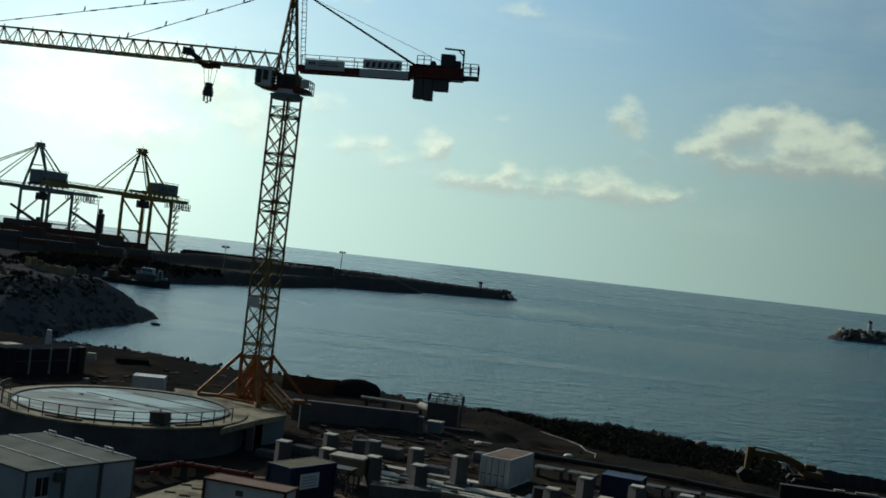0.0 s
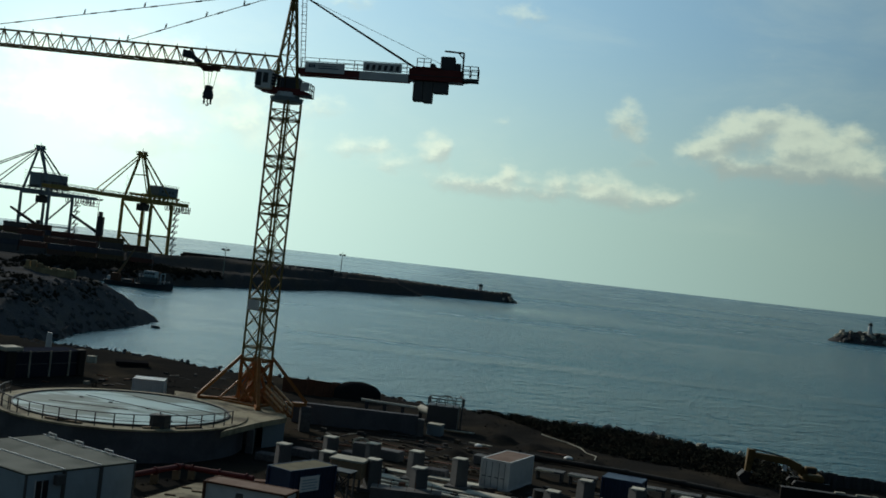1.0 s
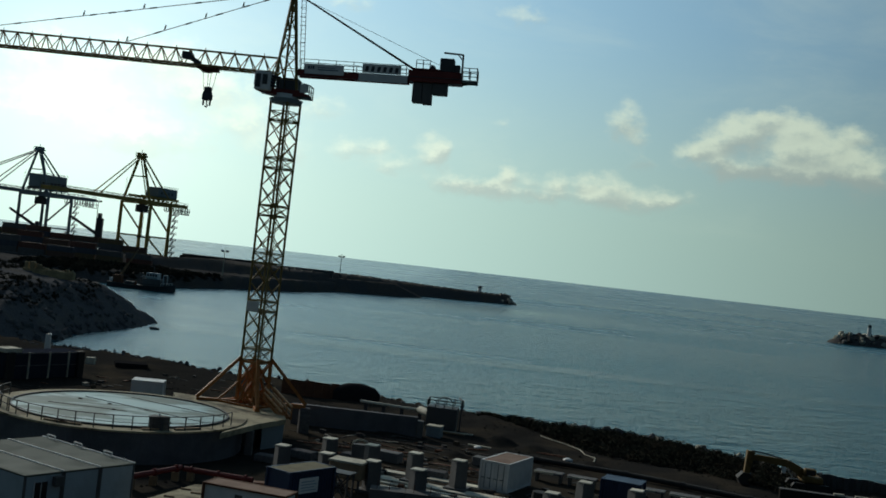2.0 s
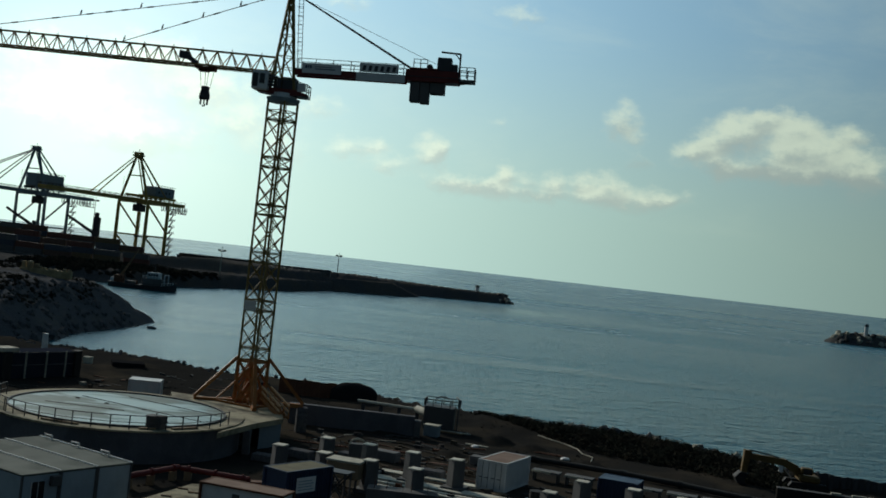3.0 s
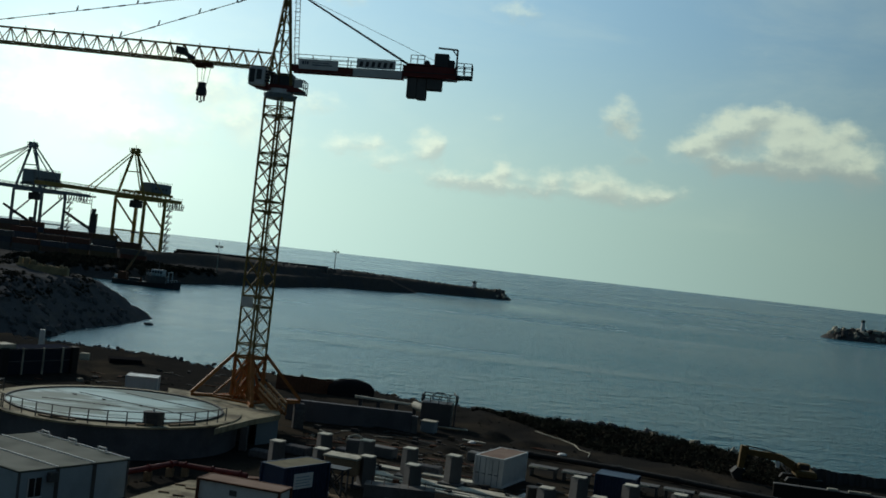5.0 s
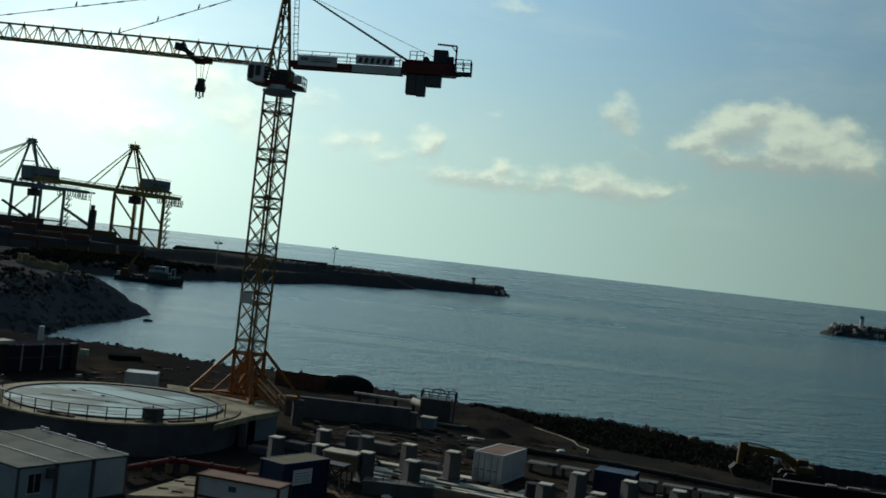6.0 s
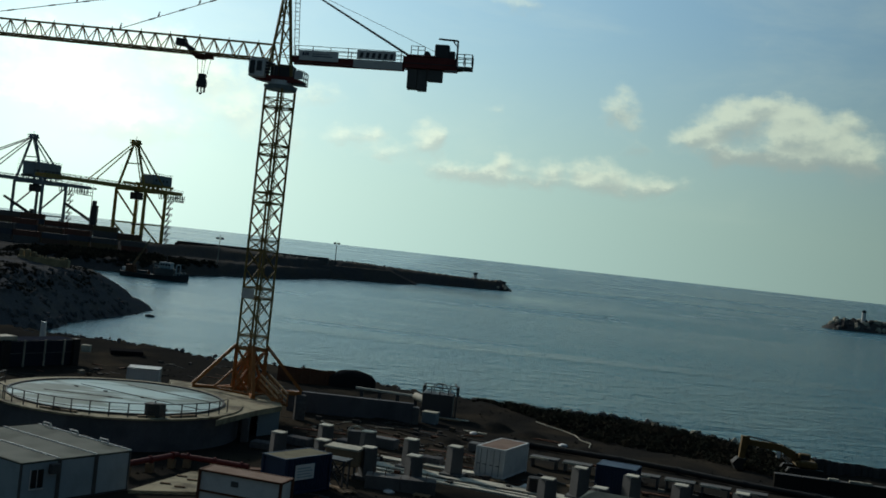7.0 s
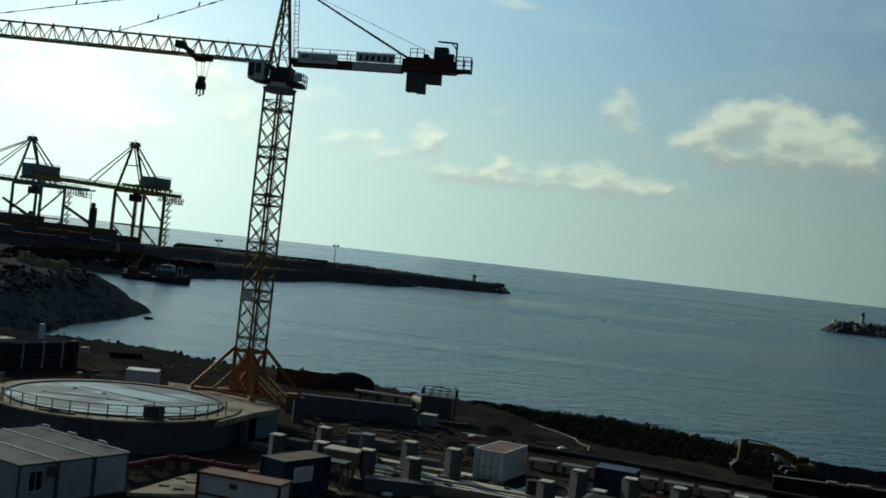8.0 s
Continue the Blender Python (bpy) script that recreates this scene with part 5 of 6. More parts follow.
def debris():
    """Loose planks, tubes and offcuts between the works, in one mesh."""
    r = random.Random(91)
    verts, faces = [], []
    zones = ((-13, 6, 92, 110, 150), (-10, 28, 80, 96, 130), (-48, -18, 114, 138, 60), (-16, -6, 74, 82, 30))
    for x0, x1, y0, y1, count in zones:
        for i in range(count):
            x, y = r.uniform(x0, x1), r.uniform(y0, y1)
            if y > shore_y(x) - 3 or math.hypot(x + 26, y - 92.8) < 11.5 or (x < -10.5 and 84 < y < 106):
                continue
            if r.random() < 0.6:
                size = (r.uniform(0.4, 1.6), r.uniform(0.04, 0.12), r.uniform(0.02, 0.06))
            else:
                size = (r.uniform(0.12, 0.4), r.uniform(0.1, 0.28), r.uniform(0.05, 0.2))
            turn = GRID + r.gauss(0, 14) + (90 if r.random() < 0.2 else 0)
            m = pose(x, y, land_height(x, y) + size[2] * 0.9, r.gauss(0, 3), r.gauss(0, 3), turn)
            k = len(verts)
            verts += [m @ Vector((sx * size[0], sy * size[1], sz * size[2])) for sx in (-1, 1) for sy in (-1, 1) for sz in (-1, 1)]
            faces += [tuple(k + q for q in f) for f in ((0, 1, 3, 2), (4, 6, 7, 5), (0, 4, 5, 1), (2, 3, 7, 6), (0, 2, 6, 4), (1, 5, 7, 3))]
    me = bpy.data.meshes.new("debris")
    me.from_pydata(verts, [], faces)
    me.materials.append(debris_material())
    tagged(new("debris", me), "loose planks, tubes and offcuts lying about the site", "debris", kind="stuff")


def black_pipeline():
    """A thick black pipe laid along the site road."""
    p = thing("black_pipeline", pose(0, 0, GROUND + 0.1), "thick black pipe laid along the site track", "pipe")
    pts = [(7.5, 105.0), (10.3, 104.2), (18.5, 101.6), (23.3, 99.2), (28.5, 96.0), (34.0, 93.5), (42.0, 90.0)]
    for (x0, y0), (x1, y1) in zip(pts, pts[1:]):
        part("pipe_length", rod(B(), (x0, y0, 0.25), (x1, y1, 0.25), 0.26, 12), RUBBER, p)
    for x, y in pts[1:-1]:
        part("joint", rod(B(), (x - 0.2, y + 0.05, 0.25), (x + 0.2, y - 0.05, 0.25), 0.32, 12), RUBBER, p)


def precast_stock():
    """Low precast units and decks stacked along the site road."""
    r = random.Random(51)
    first = None
    for i in range(7):
        x = 10.8 + i * 2.75
        y = 95.4 - i * 0.95
        m = pose(x, y, GROUND, 0, 0, GRID + 1)
        if first is None:
            first = thing("precast_unit", m, "grey precast concrete deck on dark supports", "precast unit", "precast deck units")
            part("deck", box(B(), (-1.25, -0.6, 0.75), (1.25, 0.6, 0.92), None, 0.02), CONCRETE_DARK, first)
            part("edge", box(B(), (-1.2, -0.66, 0.78), (0.5, -0.6, 0.95), None, 0.01), CONCRETE, first, "pale cast edge")
            for xx in (-1.1, 1.0):
                part("support", box(B(), (xx, -0.5, 0), (xx + 0.14, 0.5, 0.75)), DARK_STEEL, first)
        else:
            copy_thing(first, m)
    solid("rubber_drum", rod(B(), (0, 0, 0), (0, 0, 1.2), 0.62, 16, 0.55), RUBBER, pose(9.0, 84.6, GROUND), "black plastic drum standing on soil", "drum")


def small_roof():
    c = thing("site_hut", pose(13.2, 72.6, GROUND, 0, 0, GRID), "small hut with a grey sheet roof", "hut")
    part("wall", box(B(), (-2.0, -1.5, 0), (2.0, 1.5, 2.6)), CONCRETE_DARK, c)
    bm = B()
    v = [bm.verts.new(p) for p in ((-2.2, -1.7, 2.6), (2.2, -1.7, 2.6), (2.2, 1.7, 2.6), (-2.2, 1.7, 2.6), (-1.4, 0, 3.0), (1.4, 0, 3.0))]
    for q in ((0, 1, 5, 4), (1, 2, 5), (2, 3, 4, 5), (3, 0, 4), (3, 2, 1, 0)):
        bm.faces.new([v[i] for i in q])
    part("roof", bm, GREY_ROOF, c, "shallow grey roof")


def clutter():
    """Small loose things between the pillars and along the track."""
    r = random.Random(61)
    for x, y, a in ((-3.0, 80.4, 10), (-5.8, 78.4, -25), (-4.9, 77.6, 30), (0.4, 79.0, -15), (6.3, 87.2, 5), (21.5, 84.6, -20), (12.6, 88.2, 15)):
        p = thing("pallet", pose(x, y, GROUND + 0.02, 0, 0, a), "pale weathered timber pallet lying on soil", "pallet", "pallets on site")
        for i in range(5):
            part("board", box(B(), (-0.6, -0.4 + i * 0.18, 0.1), (0.6, -0.28 + i * 0.18, 0.14)), WOOD, p)
        for i in (-0.5, 0, 0.45):
            part("bearer", box(B(), (i, -0.4, 0), (i + 0.1, 0.44, 0.1)), WOOD, p)
    for x, y, s in ((8.6, 86.2, 0.55), (9.4, 86.0, 0.4), (-6.6, 79.6, 0.4), (-2.0, 79.3, 0.45), (13.8, 107.5, 0.5), (5.0, 109.0, 0.4), (-13.6, 77.4, 0.45), (16.5, 86.2, 0.4)):
        bm = B()
        bmesh.ops.create_icosphere(bm, subdivisions=2, radius=s)
        for v in bm.verts:
            v.co *= 1 + 0.35 * noise.noise(v.co * 3 + Vector((x, y, 0)))
            v.co.z = max(v.co.z * 0.4, -0.05)
        solid("rubble_bag", bm, WHITE, pose(x, y, land_height(x, y) + 0.03, 0, 0, r.uniform(0, 90)), "crumpled white bag of rubble on soil", "bag", "bags on site", smooth=True)
    for i, (x, y, ln, a) in enumerate(((-2.0, 98.0, 5.0, -12), (3.5, 97.0, 6.0, -16), (-8.0, 97.6, 4.5, -8), (15.5, 98.6, 5.5, -20), (-2.5, 101.5, 4.0, -10), (20.5, 88.4, 5.0, -18), (12.0, 110.0, 4.0, -25), (-9.5, 101.0, 5.0, -6), (1.0, 94.2, 4.5, -14))):
        b = thing("rebar_bundle", pose(x, y, land_height(x, y) + 0.02, 0, 0, a), "rusty bundle of reinforcing bars on the ground", "rebar", "rebar bundles")
        for j in range(6):
            part("bar", rod(B(), (-ln / 2 + 0.1 * (j % 3), -0.2 + 0.08 * j, 0.05), (ln / 2, -0.22 + 0.09 * j, 0.05 + 0.04 * (j % 2)), 0.03), RUST, b)
    for x, y, h, m in ((-3.2, 96.4, 0.9, CONCRETE_DARK), (-10.4, 93.4, 0.7, ROCK), (-6.2, 95.6, 0.5, ROCK), (5.4, 99.4, 0.8, CONCRETE_DARK), (-12.8, 90.2, 0.6, ROCK), (0.8, 91.6, 0.6, ROCK)):
        solid("precast_block", box(B(), (-1.1, -0.6, 0), (1.1, 0.6, h), None, 0.06), m, pose(x, y, land_height(x, y), 0, 0, GRID + r.uniform(-8, 8)), "low rectangular block lying on the ground", "block", "blocks on site")
    for x, y, s, h in ((7.5, 113.5, 2.6, 1.3), (10.8, 112.0, 3.2, 1.1), (2.5, 103.0, 2.4, 0.8), (-4.0, 120.0, 3.0, 0.9), (16.0, 106.5, 2.6, 0.8)):
        bm = B()
        rings = []
        for k in range(7):
            f = k / 6
            rings.append([bm.verts.new((s * f * math.cos(t) * (1 + 0.2 * wobble(t, x, 1.2, k)), s * f * math.sin(t), h * 0.7 * (0.5 + 0.5 * math.cos(math.pi * f)) + 0.1 * wobble(t * 2, k, 1.5, x))) for t in [2 * math.pi * q / 18 for q in range(18)]])
        for ra, rb in zip(rings, rings[1:]):
            for q in range(18):
                bm.faces.new((ra[q], ra[(q + 1) % 18], rb[(q + 1) % 18], rb[q]))
        bmesh.ops.remove_doubles(bm, verts=rings[0], dist=0.2)
        hp = solid("soil_mound", bm, SOIL, pose(x, y, land_height(x, y) - 0.12), "low mound of dark soil beside the track", "soil mound", "mounds of soil")
        for poly in hp.data.polygons:
            poly.use_smooth = True


def shore_edge():
    """A low wall with a pale coping in front of the excavator."""
    e = thing("edge_wall", pose(31.6, 97.9, GROUND, 0, 0, -9), "low soiled wall with a pale concrete coping", "wall")
    for i in range(6):
        part("length", box(B(), (i * 2.4, -0.3, -0.3), (i * 2.4 + 2.38, 0.3, 1.28), None, 0.03), SOIL, e)
        part("coping", box(B(), (i * 2.4, -0.36, 1.28), (i * 2.4 + 2.36, 0.36, 1.36), None, 0.02), CONCRETE_DARK, e, "pale worn coping")
    for x, w in ((4.6, 0.9), (6.4, 1.4), (7.6, 0.7)):
        part("offcut", box(B(), (x, -0.2, 1.36), (x + w, 0.2, 1.52), None, 0.03), CONCRETE, e)


def plinth():
    """The low wall at the near edge of the new building's floor."""
    w = thing("plinth_wall", pose(-3.8, 80.1, GROUND, 0, 0, -1), "low blue-grey concrete plinth wall of the new floor", "wall")
    for i in range(2):
        part("length", box(B(), (i * 2.6, -0.3, -0.2), (i * 2.6 + 2.58, 1.3, 0.95), None, 0.02), CONCRETE_DARK, w)
    for x in (0.5, 1.4, 3.2, 4.4):
        part("starter_bar", rod(B(), (x, 0.1, 0.9), (x + 0.05, 0.12, 1.55), 0.025, 5), RUST, w)


def hose():
    pts = [(12.2, 120.0), (13.2, 118.5), (14.8, 116.6), (15.9, 114.5), (16.1, 112.0), (16.9, 110.2), (16.3, 107.4)]
    c = [Vector((x, y, land_height(x, y) + 0.08)) for x, y in pts]
    h = solid("hose", chain(B(), c, 0.055, 6), CONCRETE, Matrix(), "pale hose lying across the bare soil", "hose")
    return h


def viewpoint_building():
    """The building in whose upper window the camera stands, behind it."""
    bm = B()
    box(bm, (-40, -18, GROUND - 0.5), (40, -1.2, 34))
    b = solid("wall_south", bm, CONCRETE_DARK, Matrix(), "plain concrete facade of the building", "building", kind="structure")
    return b


# ---- the port across the bay ----
def gantry_crane(at, steel, label, G=8.6, S=9.9, house_x=(3.4, 20.0), boom_x=(-75, 31.5), up=31.0, house_high=5.4, lean=1, stays=(-40,)):
    """A ship-to-shore gantry crane; x runs along its boom, landward to the right. lean: which way the side braces fall."""
    c = thing("gantry_crane", at, label, "port crane", "ship-to-shore cranes")
    for x in (-G, G):
        for y in (-S, S):
            part("leg", rod(B(), (x, y, 0), (x, y, up), 0.95, 4, 0.8), steel, c)
            part("bogie", box(B(), (x - 1.0, y - 3.5, 0), (x + 1.0, y + 3.5, 1.6), None, 0.2), DARK_STEEL, c)
        part("sill_beam", rod(B(), (x, -S, 3.0), (x, S, 3.0), 0.55), steel, c)
        part("cross_beam", rod(B(), (x, -S, up), (x, S, up), 0.8), steel, c)
    for y in (-S, S):
        part("portal_beam", rod(B(), (-G, y, 13.0), (G, y, 13.0), 0.4), steel, c)
        part("side_girder", rod(B(), (-G, y, up), (G, y, up), 0.5), steel, c)
        part("brace", rod(B(), (-G * lean, y, up - 1), (G * lean, y, 16.0), 0.36), steel, c)
        part("brace", rod(B(), (-G * lean, y, 12.5), (G * lean, y, 1.2), 0.36), steel, c)
    for y in (-3, 3):
        part("boom_girder", box(B(), (boom_x[0], y - 0.5, up), (boom_x[1], y + 0.5, up + 1.9)), steel, c)
        part("boom_rail", rail(B(), [(boom_x[0], y * 1.25, up + 1.9), (boom_x[1], y * 1.25, up + 1.9)], 1.1, 4.0, 0.07), DARK_STEEL, c)
    for i in range(int((boom_x[1] - boom_x[0]) / 6)):
        part("boom_tie", box(B(), (boom_x[0] + i * 6, -3, up + 0.4), (boom_x[0] + 0.6 + i * 6, 3, up + 1.2)), steel, c)
    # girder frame over the legs, machinery house on short posts, trolley cab
    for y in (-4.4, 4.4):
        part("upper_girder", box(B(), (-G - 1.5, y - 0.45, up + 3.0), (house_x[1] + 1.0, y + 0.45, up + 4.2)), steel, c)
    for i in range(int((house_x[1] + G) / 4.0) + 1):
        x = -G + i * 4.0
        for y in (-4.4, 4.4):
            part("house_support", rod(B(), (x, y, up + 1.7), (x, y, up + 3.1), 0.4), steel, c)
    house = part("machinery_house", box(B(), (house_x[0], -4.5, up + 4.2), (house_x[1], 4.5, up + 4.2 + house_high), None, 0.5), STS_BLUE, c, "grey-blue machinery house")
    for i in range(int((house_x[1] - house_x[0]) / 3) - 1):
        part("vent", box(B(), (house_x[0] + 2 + i * 3, -4.58, up + 6.0), (house_x[0] + 3.4 + i * 3, -4.52, up + 7.2)), DARK_STEEL, house)
    part("roof_rail", rail(B(), [(house_x[0], -4.4, up + 4.2 + house_high), (house_x[1], -4.4, up + 4.2 + house_high)], 0.9, 2.5, 0.07), DARK_STEEL, house)
    part("cab", box(B(), (-6.5, -2.2, up - 5.2), (-0.5, 2.2, up - 1.2), None, 0.3), DARK_STEEL, c, "trolley cab under the boom")
    part("cab_hanger", box(B(), (-5, -1, up - 1.2), (-2.5, 1, up), None, 0.1), DARK_STEEL, c)
    part("spreader", box(B(), (-2.0, -3.0, up - 19.0), (3.0, 3.0, up - 18.2), None, 0.1), DARK_STEEL, c)
    for x in (-1.5, 2.5):
        part("hoist_rope", rod(B(), (x, 0, up - 18.2), (x, 0, up), 0.14), DARK_STEEL, c)
    for i in range(11):
        x = G + 1.5 + i * 2.1
        bm = chain(B(), [(x, -4, up), (x + 0.2, -4, up - 2.6), (x + 0.9, -4, up - 3.3), (x + 1.6, -4, up - 2.6), (x + 1.8, -4, up)], 0.14, 4)
        part("festoon_loop", bm, DARK_STEEL, c)
    # A-frame standing on the waterside legs
    top, ax = up + 25.0, -G + 0.1
    for y in (-1, 1):
        part("a_frame_leg", rod(B(), (-G, y * (S - 0.5), up), (ax, y * 1.2, top), 0.5), steel, c)
        part("a_frame_stay", rod(B(), (G, y * (S - 2.0), up + 3.5), (ax + 0.6, y * 1.2, top), 0.26), steel, c)
    part("a_frame_tie", rod(B(), (-G, -S * 0.42, up + 14), (-G, S * 0.42, up + 14), 0.3), steel, c)
    bm = box(B(), (ax - 1.6, -3.0, top - 0.6), (ax + 1.6, 3.0, top + 0.3), None, 0.2)
    for y in (-1.8, 1.8):
        rod(bm, (ax - 1.0, y, top + 0.9), (ax + 1.0, y, top + 0.9), 0.8, 12)
    rail(bm, [(ax - 1.6, -3.0, top + 0.3), (ax - 1.6, 3.0, top + 0.3)], 1.3, 1.2, 0.09)
    rod(bm, (ax, 0, top), (ax, 0, top + 3.4), 0.13)
    part("apex", bm, steel, c)
    for y in (-2.4, 2.4):
        for x in stays:
            part("forestay", rod(B(), (ax - 0.6, y * 0.4, top), (x, y, up + 1.7), 0.24), steel, c)
        part("backstay", rod(B(), (ax + 0.6, y * 0.4, top), (14.5, y, up + 4.0), 0.26), steel, c)
    part("ladder", ladder(B(), -G - 0.8, S * 0.75, up + 2, up + 13, 1.0), DARK_STEEL, c)
    # stair landings up the landward leg
    for i in range(8):
        z = 1.5 + i * 3.5
        st = box(B(), (G + 0.7, -S - 2.2, z), (G + 4.2, -S, z + 0.25))
        rail(st, [(G + 0.7, -S - 2.2, z), (G + 4.2, -S - 2.2, z), (G + 4.2, -S, z)], 1.1, 1.5, 0.11)
        rod(st, (G + 0.9, -S - 0.9, z), (G + 4.0, -S - 0.9, z + 3.5), 0.26)
        part("stair_flight", st, DARK_STEEL, c)
    # service platforms hanging at the landward end
    for i in range(4):
        x = boom_x[1] - 11 + i * 3.0
        part("hanger", chain(B(), [(x, -3.8, up), (x, -3.8, up - 3.6), (x + 2.2, -3.8, up - 3.6), (x + 2.2, -3.8, up)], 0.14), DARK_STEEL, c)
    pl = box(B(), (boom_x[1] - 12, -4.4, up - 1.8), (boom_x[1] + 1.5, -3.0, up - 1.5))
    box(pl, (boom_x[1] - 6, -4.4, up - 3.8), (boom_x[1] + 1, -3.0, up - 3.4))
    part("service_platform", pl, DARK_STEEL, c)
    return c


def mobile_boom(at, label, high=15.0):
    c = thing("harbour_crane", at, label, "harbour crane")
    part("tower", box(B(), (-1.6, -1.6, 0), (1.6, 1.6, high), None, 0.3), DARK_STEEL, c)
    part("tower_head", box(B(), (-1.2, -1.2, high), (0.6, 1.2, high + 2.5), None, 0.2), DARK_STEEL, c)
    part("boom", rod(B(), (-1, 0, 6.8), (-16, 0, 15.0), 0.75, 4, 0.55), DARK_STEEL, c)
    return c


def lamp_mast(at, h, label, paint=None):
    c = thing("lamp_mast", at, label, "lamp mast")
    part("pole", rod(B(), (0, 0, -1.0), (0, 0, h), 0.28, 8, 0.16), paint or DARK_STEEL, c)
    for x in (-1.2, 1.2):
        part("floodlight", box(B(), (x - 0.7, -0.4, h - 0.9), (x + 0.7, 0.4, h - 0.1), None, 0.1), DARK_STEEL, c)
    part("crossarm", rod(B(), (-1.6, 0, h - 1.0), (1.6, 0, h - 1.0), 0.12), DARK_STEEL, c)
    part("finial", rod(B(), (0, 0, h), (0, 0, h + 1.1), 0.12, 6), DARK_STEEL, c)
    return c


def harbour_light(at, h, tower, label, flare=1.3):
    c = thing("harbour_light", at, label, "harbour light")
    part("tower", rod(B(), (0, 0, -1.0), (0, 0, h), 1.5, 14, 1.2), tower, c)
    part("gallery", rod(B(), (0, 0, h), (0, 0, h + 1.4), 1.2, 14, flare), DARK_STEEL, c)
    part("lantern", rod(B(), (0, 0, h + 1.4), (0, 0, h + 2.1), 0.5, 10, 0.4), DARK_STEEL, c)
    return c


def freight_container(mat):
    """A corrugated forty-foot box, far off."""
    bm = box(B(), (-6.1, -1.22, 0), (6.1, 1.22, 2.59), None, 0.05)
    for i in range(19):
        x = -5.7 + i * 0.62
        box(bm, (x, -1.26, 0.2), (x + 0.3, -1.215, 2.4))
    return mesh_of("freight_container", bm, mat)


def container_stacks():
    cols = [material("faded_container_%s" % nm, c, 0.7, grain=0.2, stain=0.4, stain_scale=0.2, bump=0.0)
            for nm, c in (("brown", (0.13, 0.078, 0.055)), ("blue", (0.07, 0.085, 0.11)), ("grey", (0.12, 0.12, 0.12)), ("red", (0.14, 0.06, 0.042)), ("ochre", (0.16, 0.12, 0.06)))]
    meshes = [freight_container(m) for m in cols]
    names = ["brown", "dark blue", "grey", "dull red", "ochre"]
    r = random.Random(3)
    rows = ((-262, 566, 4), (-249, 565, 4), (-236, 564, 4), (-223, 562, 5), (-210, 561, 5), (-197, 559, 4), (-184, 557, 4), (-171, 556, 4), (-158, 555, 3),
            (-250, 522, 4), (-237, 521, 3), (-224, 520, 4), (-211, 520, 3), (-198, 519, 4), (-185, 518, 3), (-172, 517, 3), (-159, 518, 2), (-146, 521, 2),
            (-256, 508, 2), (-243, 507, 3), (-230, 507, 2), (-217, 506, 2), (-204, 506, 3), (-191, 505, 2), (-178, 505, 2))
    for x, y, high in rows:
        for k in range(high):
            i = r.randrange(5)
            ob = new("freight_container", meshes[i])
            ob.matrix_basis = pose(x + r.uniform(-0.3, 0.3), y, 6.0 + k * 2.6, 0, 0, -4)
            tagged(ob, "%s freight container stacked on the quay" % names[i], "container", "quay containers")


def crest_blocks():
    """Armour blocks along the breakwater's crest."""
    r = random.Random(71)
    meshes = []
    for k in range(6):
        bm = B()
        bmesh.ops.create_icosphere(bm, subdivisions=1, radius=1.0)
        for v in bm.verts:
            v.co *= 1 + 0.4 * noise.noise(v.co * 1.4 + Vector((k * 7, 3, 0)))
        # the pale concrete ones stand in for sunlit stones among the dark rock
        meshes.append(mesh_of("armour_block", bm, (CONCRETE, ROCK_FAR, CONCRETE_DARK, ROCK_FAR, CONCRETE, CONCRETE)[k]))
    g = thing("armour_row", Matrix(), "row of armour blocks along the breakwater crest, some coloured pale as sunlit", "armour blocks")
    for i in range(150):
        x = -95 + 139 * (i + r.random()) / 150
        wid = max(24, 120 - (x + 100) * 0.9)
        y = mole_near(x) + wid * r.uniform(0.45, 0.9)
        s = r.uniform(0.3, 0.85)
        part("armour_block", meshes[i % 5], None, g, at=pose(x, y, mole_top(x) + 0.2, r.uniform(0, 360), r.uniform(0, 360), 0) @ Matrix.Diagonal((s * 1.3, s, s, 1)))
    for i in range(40):
        x = 40 + r.uniform(-2, 9)
        y = 755 + r.uniform(-6, 16)
        s = r.uniform(0.8, 1.7)
        part("armour_block", meshes[i % 5], None, g, at=pose(x, y, max(0.1, mole_height(x, y)), r.uniform(0, 360), r.uniform(0, 360), 0) @ Matrix.Diagonal((s, s, s, 1)))
    for i in range(95):
        x = 254 + 56 * r.random()
        y = 715 + (x - 253) * 0.35 - r.uniform(-2, 13)
        s = r.uniform(0.8, 2.2)
        z = max(0.2, outer_height(x, y) + 0.3 * s)
        part("armour_block", meshes[i % 6], None, g, at=pose(x, y, z, r.uniform(0, 360), r.uniform(0, 360), 0) @ Matrix.Diagonal((s, s, s * 0.85, 1)))


def quay():
    bm = B()
    prism(bm, [(-420, 500), (-170, 500), (-128, 522), (-128, 640), (-420, 660)], -3, 6.0)
    ob = solid("quay", bm, CONCRETE_DARK, Matrix(), "dark concrete quay of the container port", "quay", kind="structure")
    bm = B()
    prism(bm, [(-150, 615), (-66, 640), (-66, 646), (-150, 621)], 6, 11.2)
    solid("wave_wall", bm, CONCRETE_DARK, Matrix(), "long concrete wave wall behind the quay", "wall", kind="structure")
    bm = B()
    prism(bm, [(-148, 612), (-98, 626), (-98, 634), (-148, 620)], 11.2, 12.2)
    solid("wave_wall_cap", bm, ROCK_FAR, Matrix(), "darker raised length of the wave wall", "wall", kind="structure")


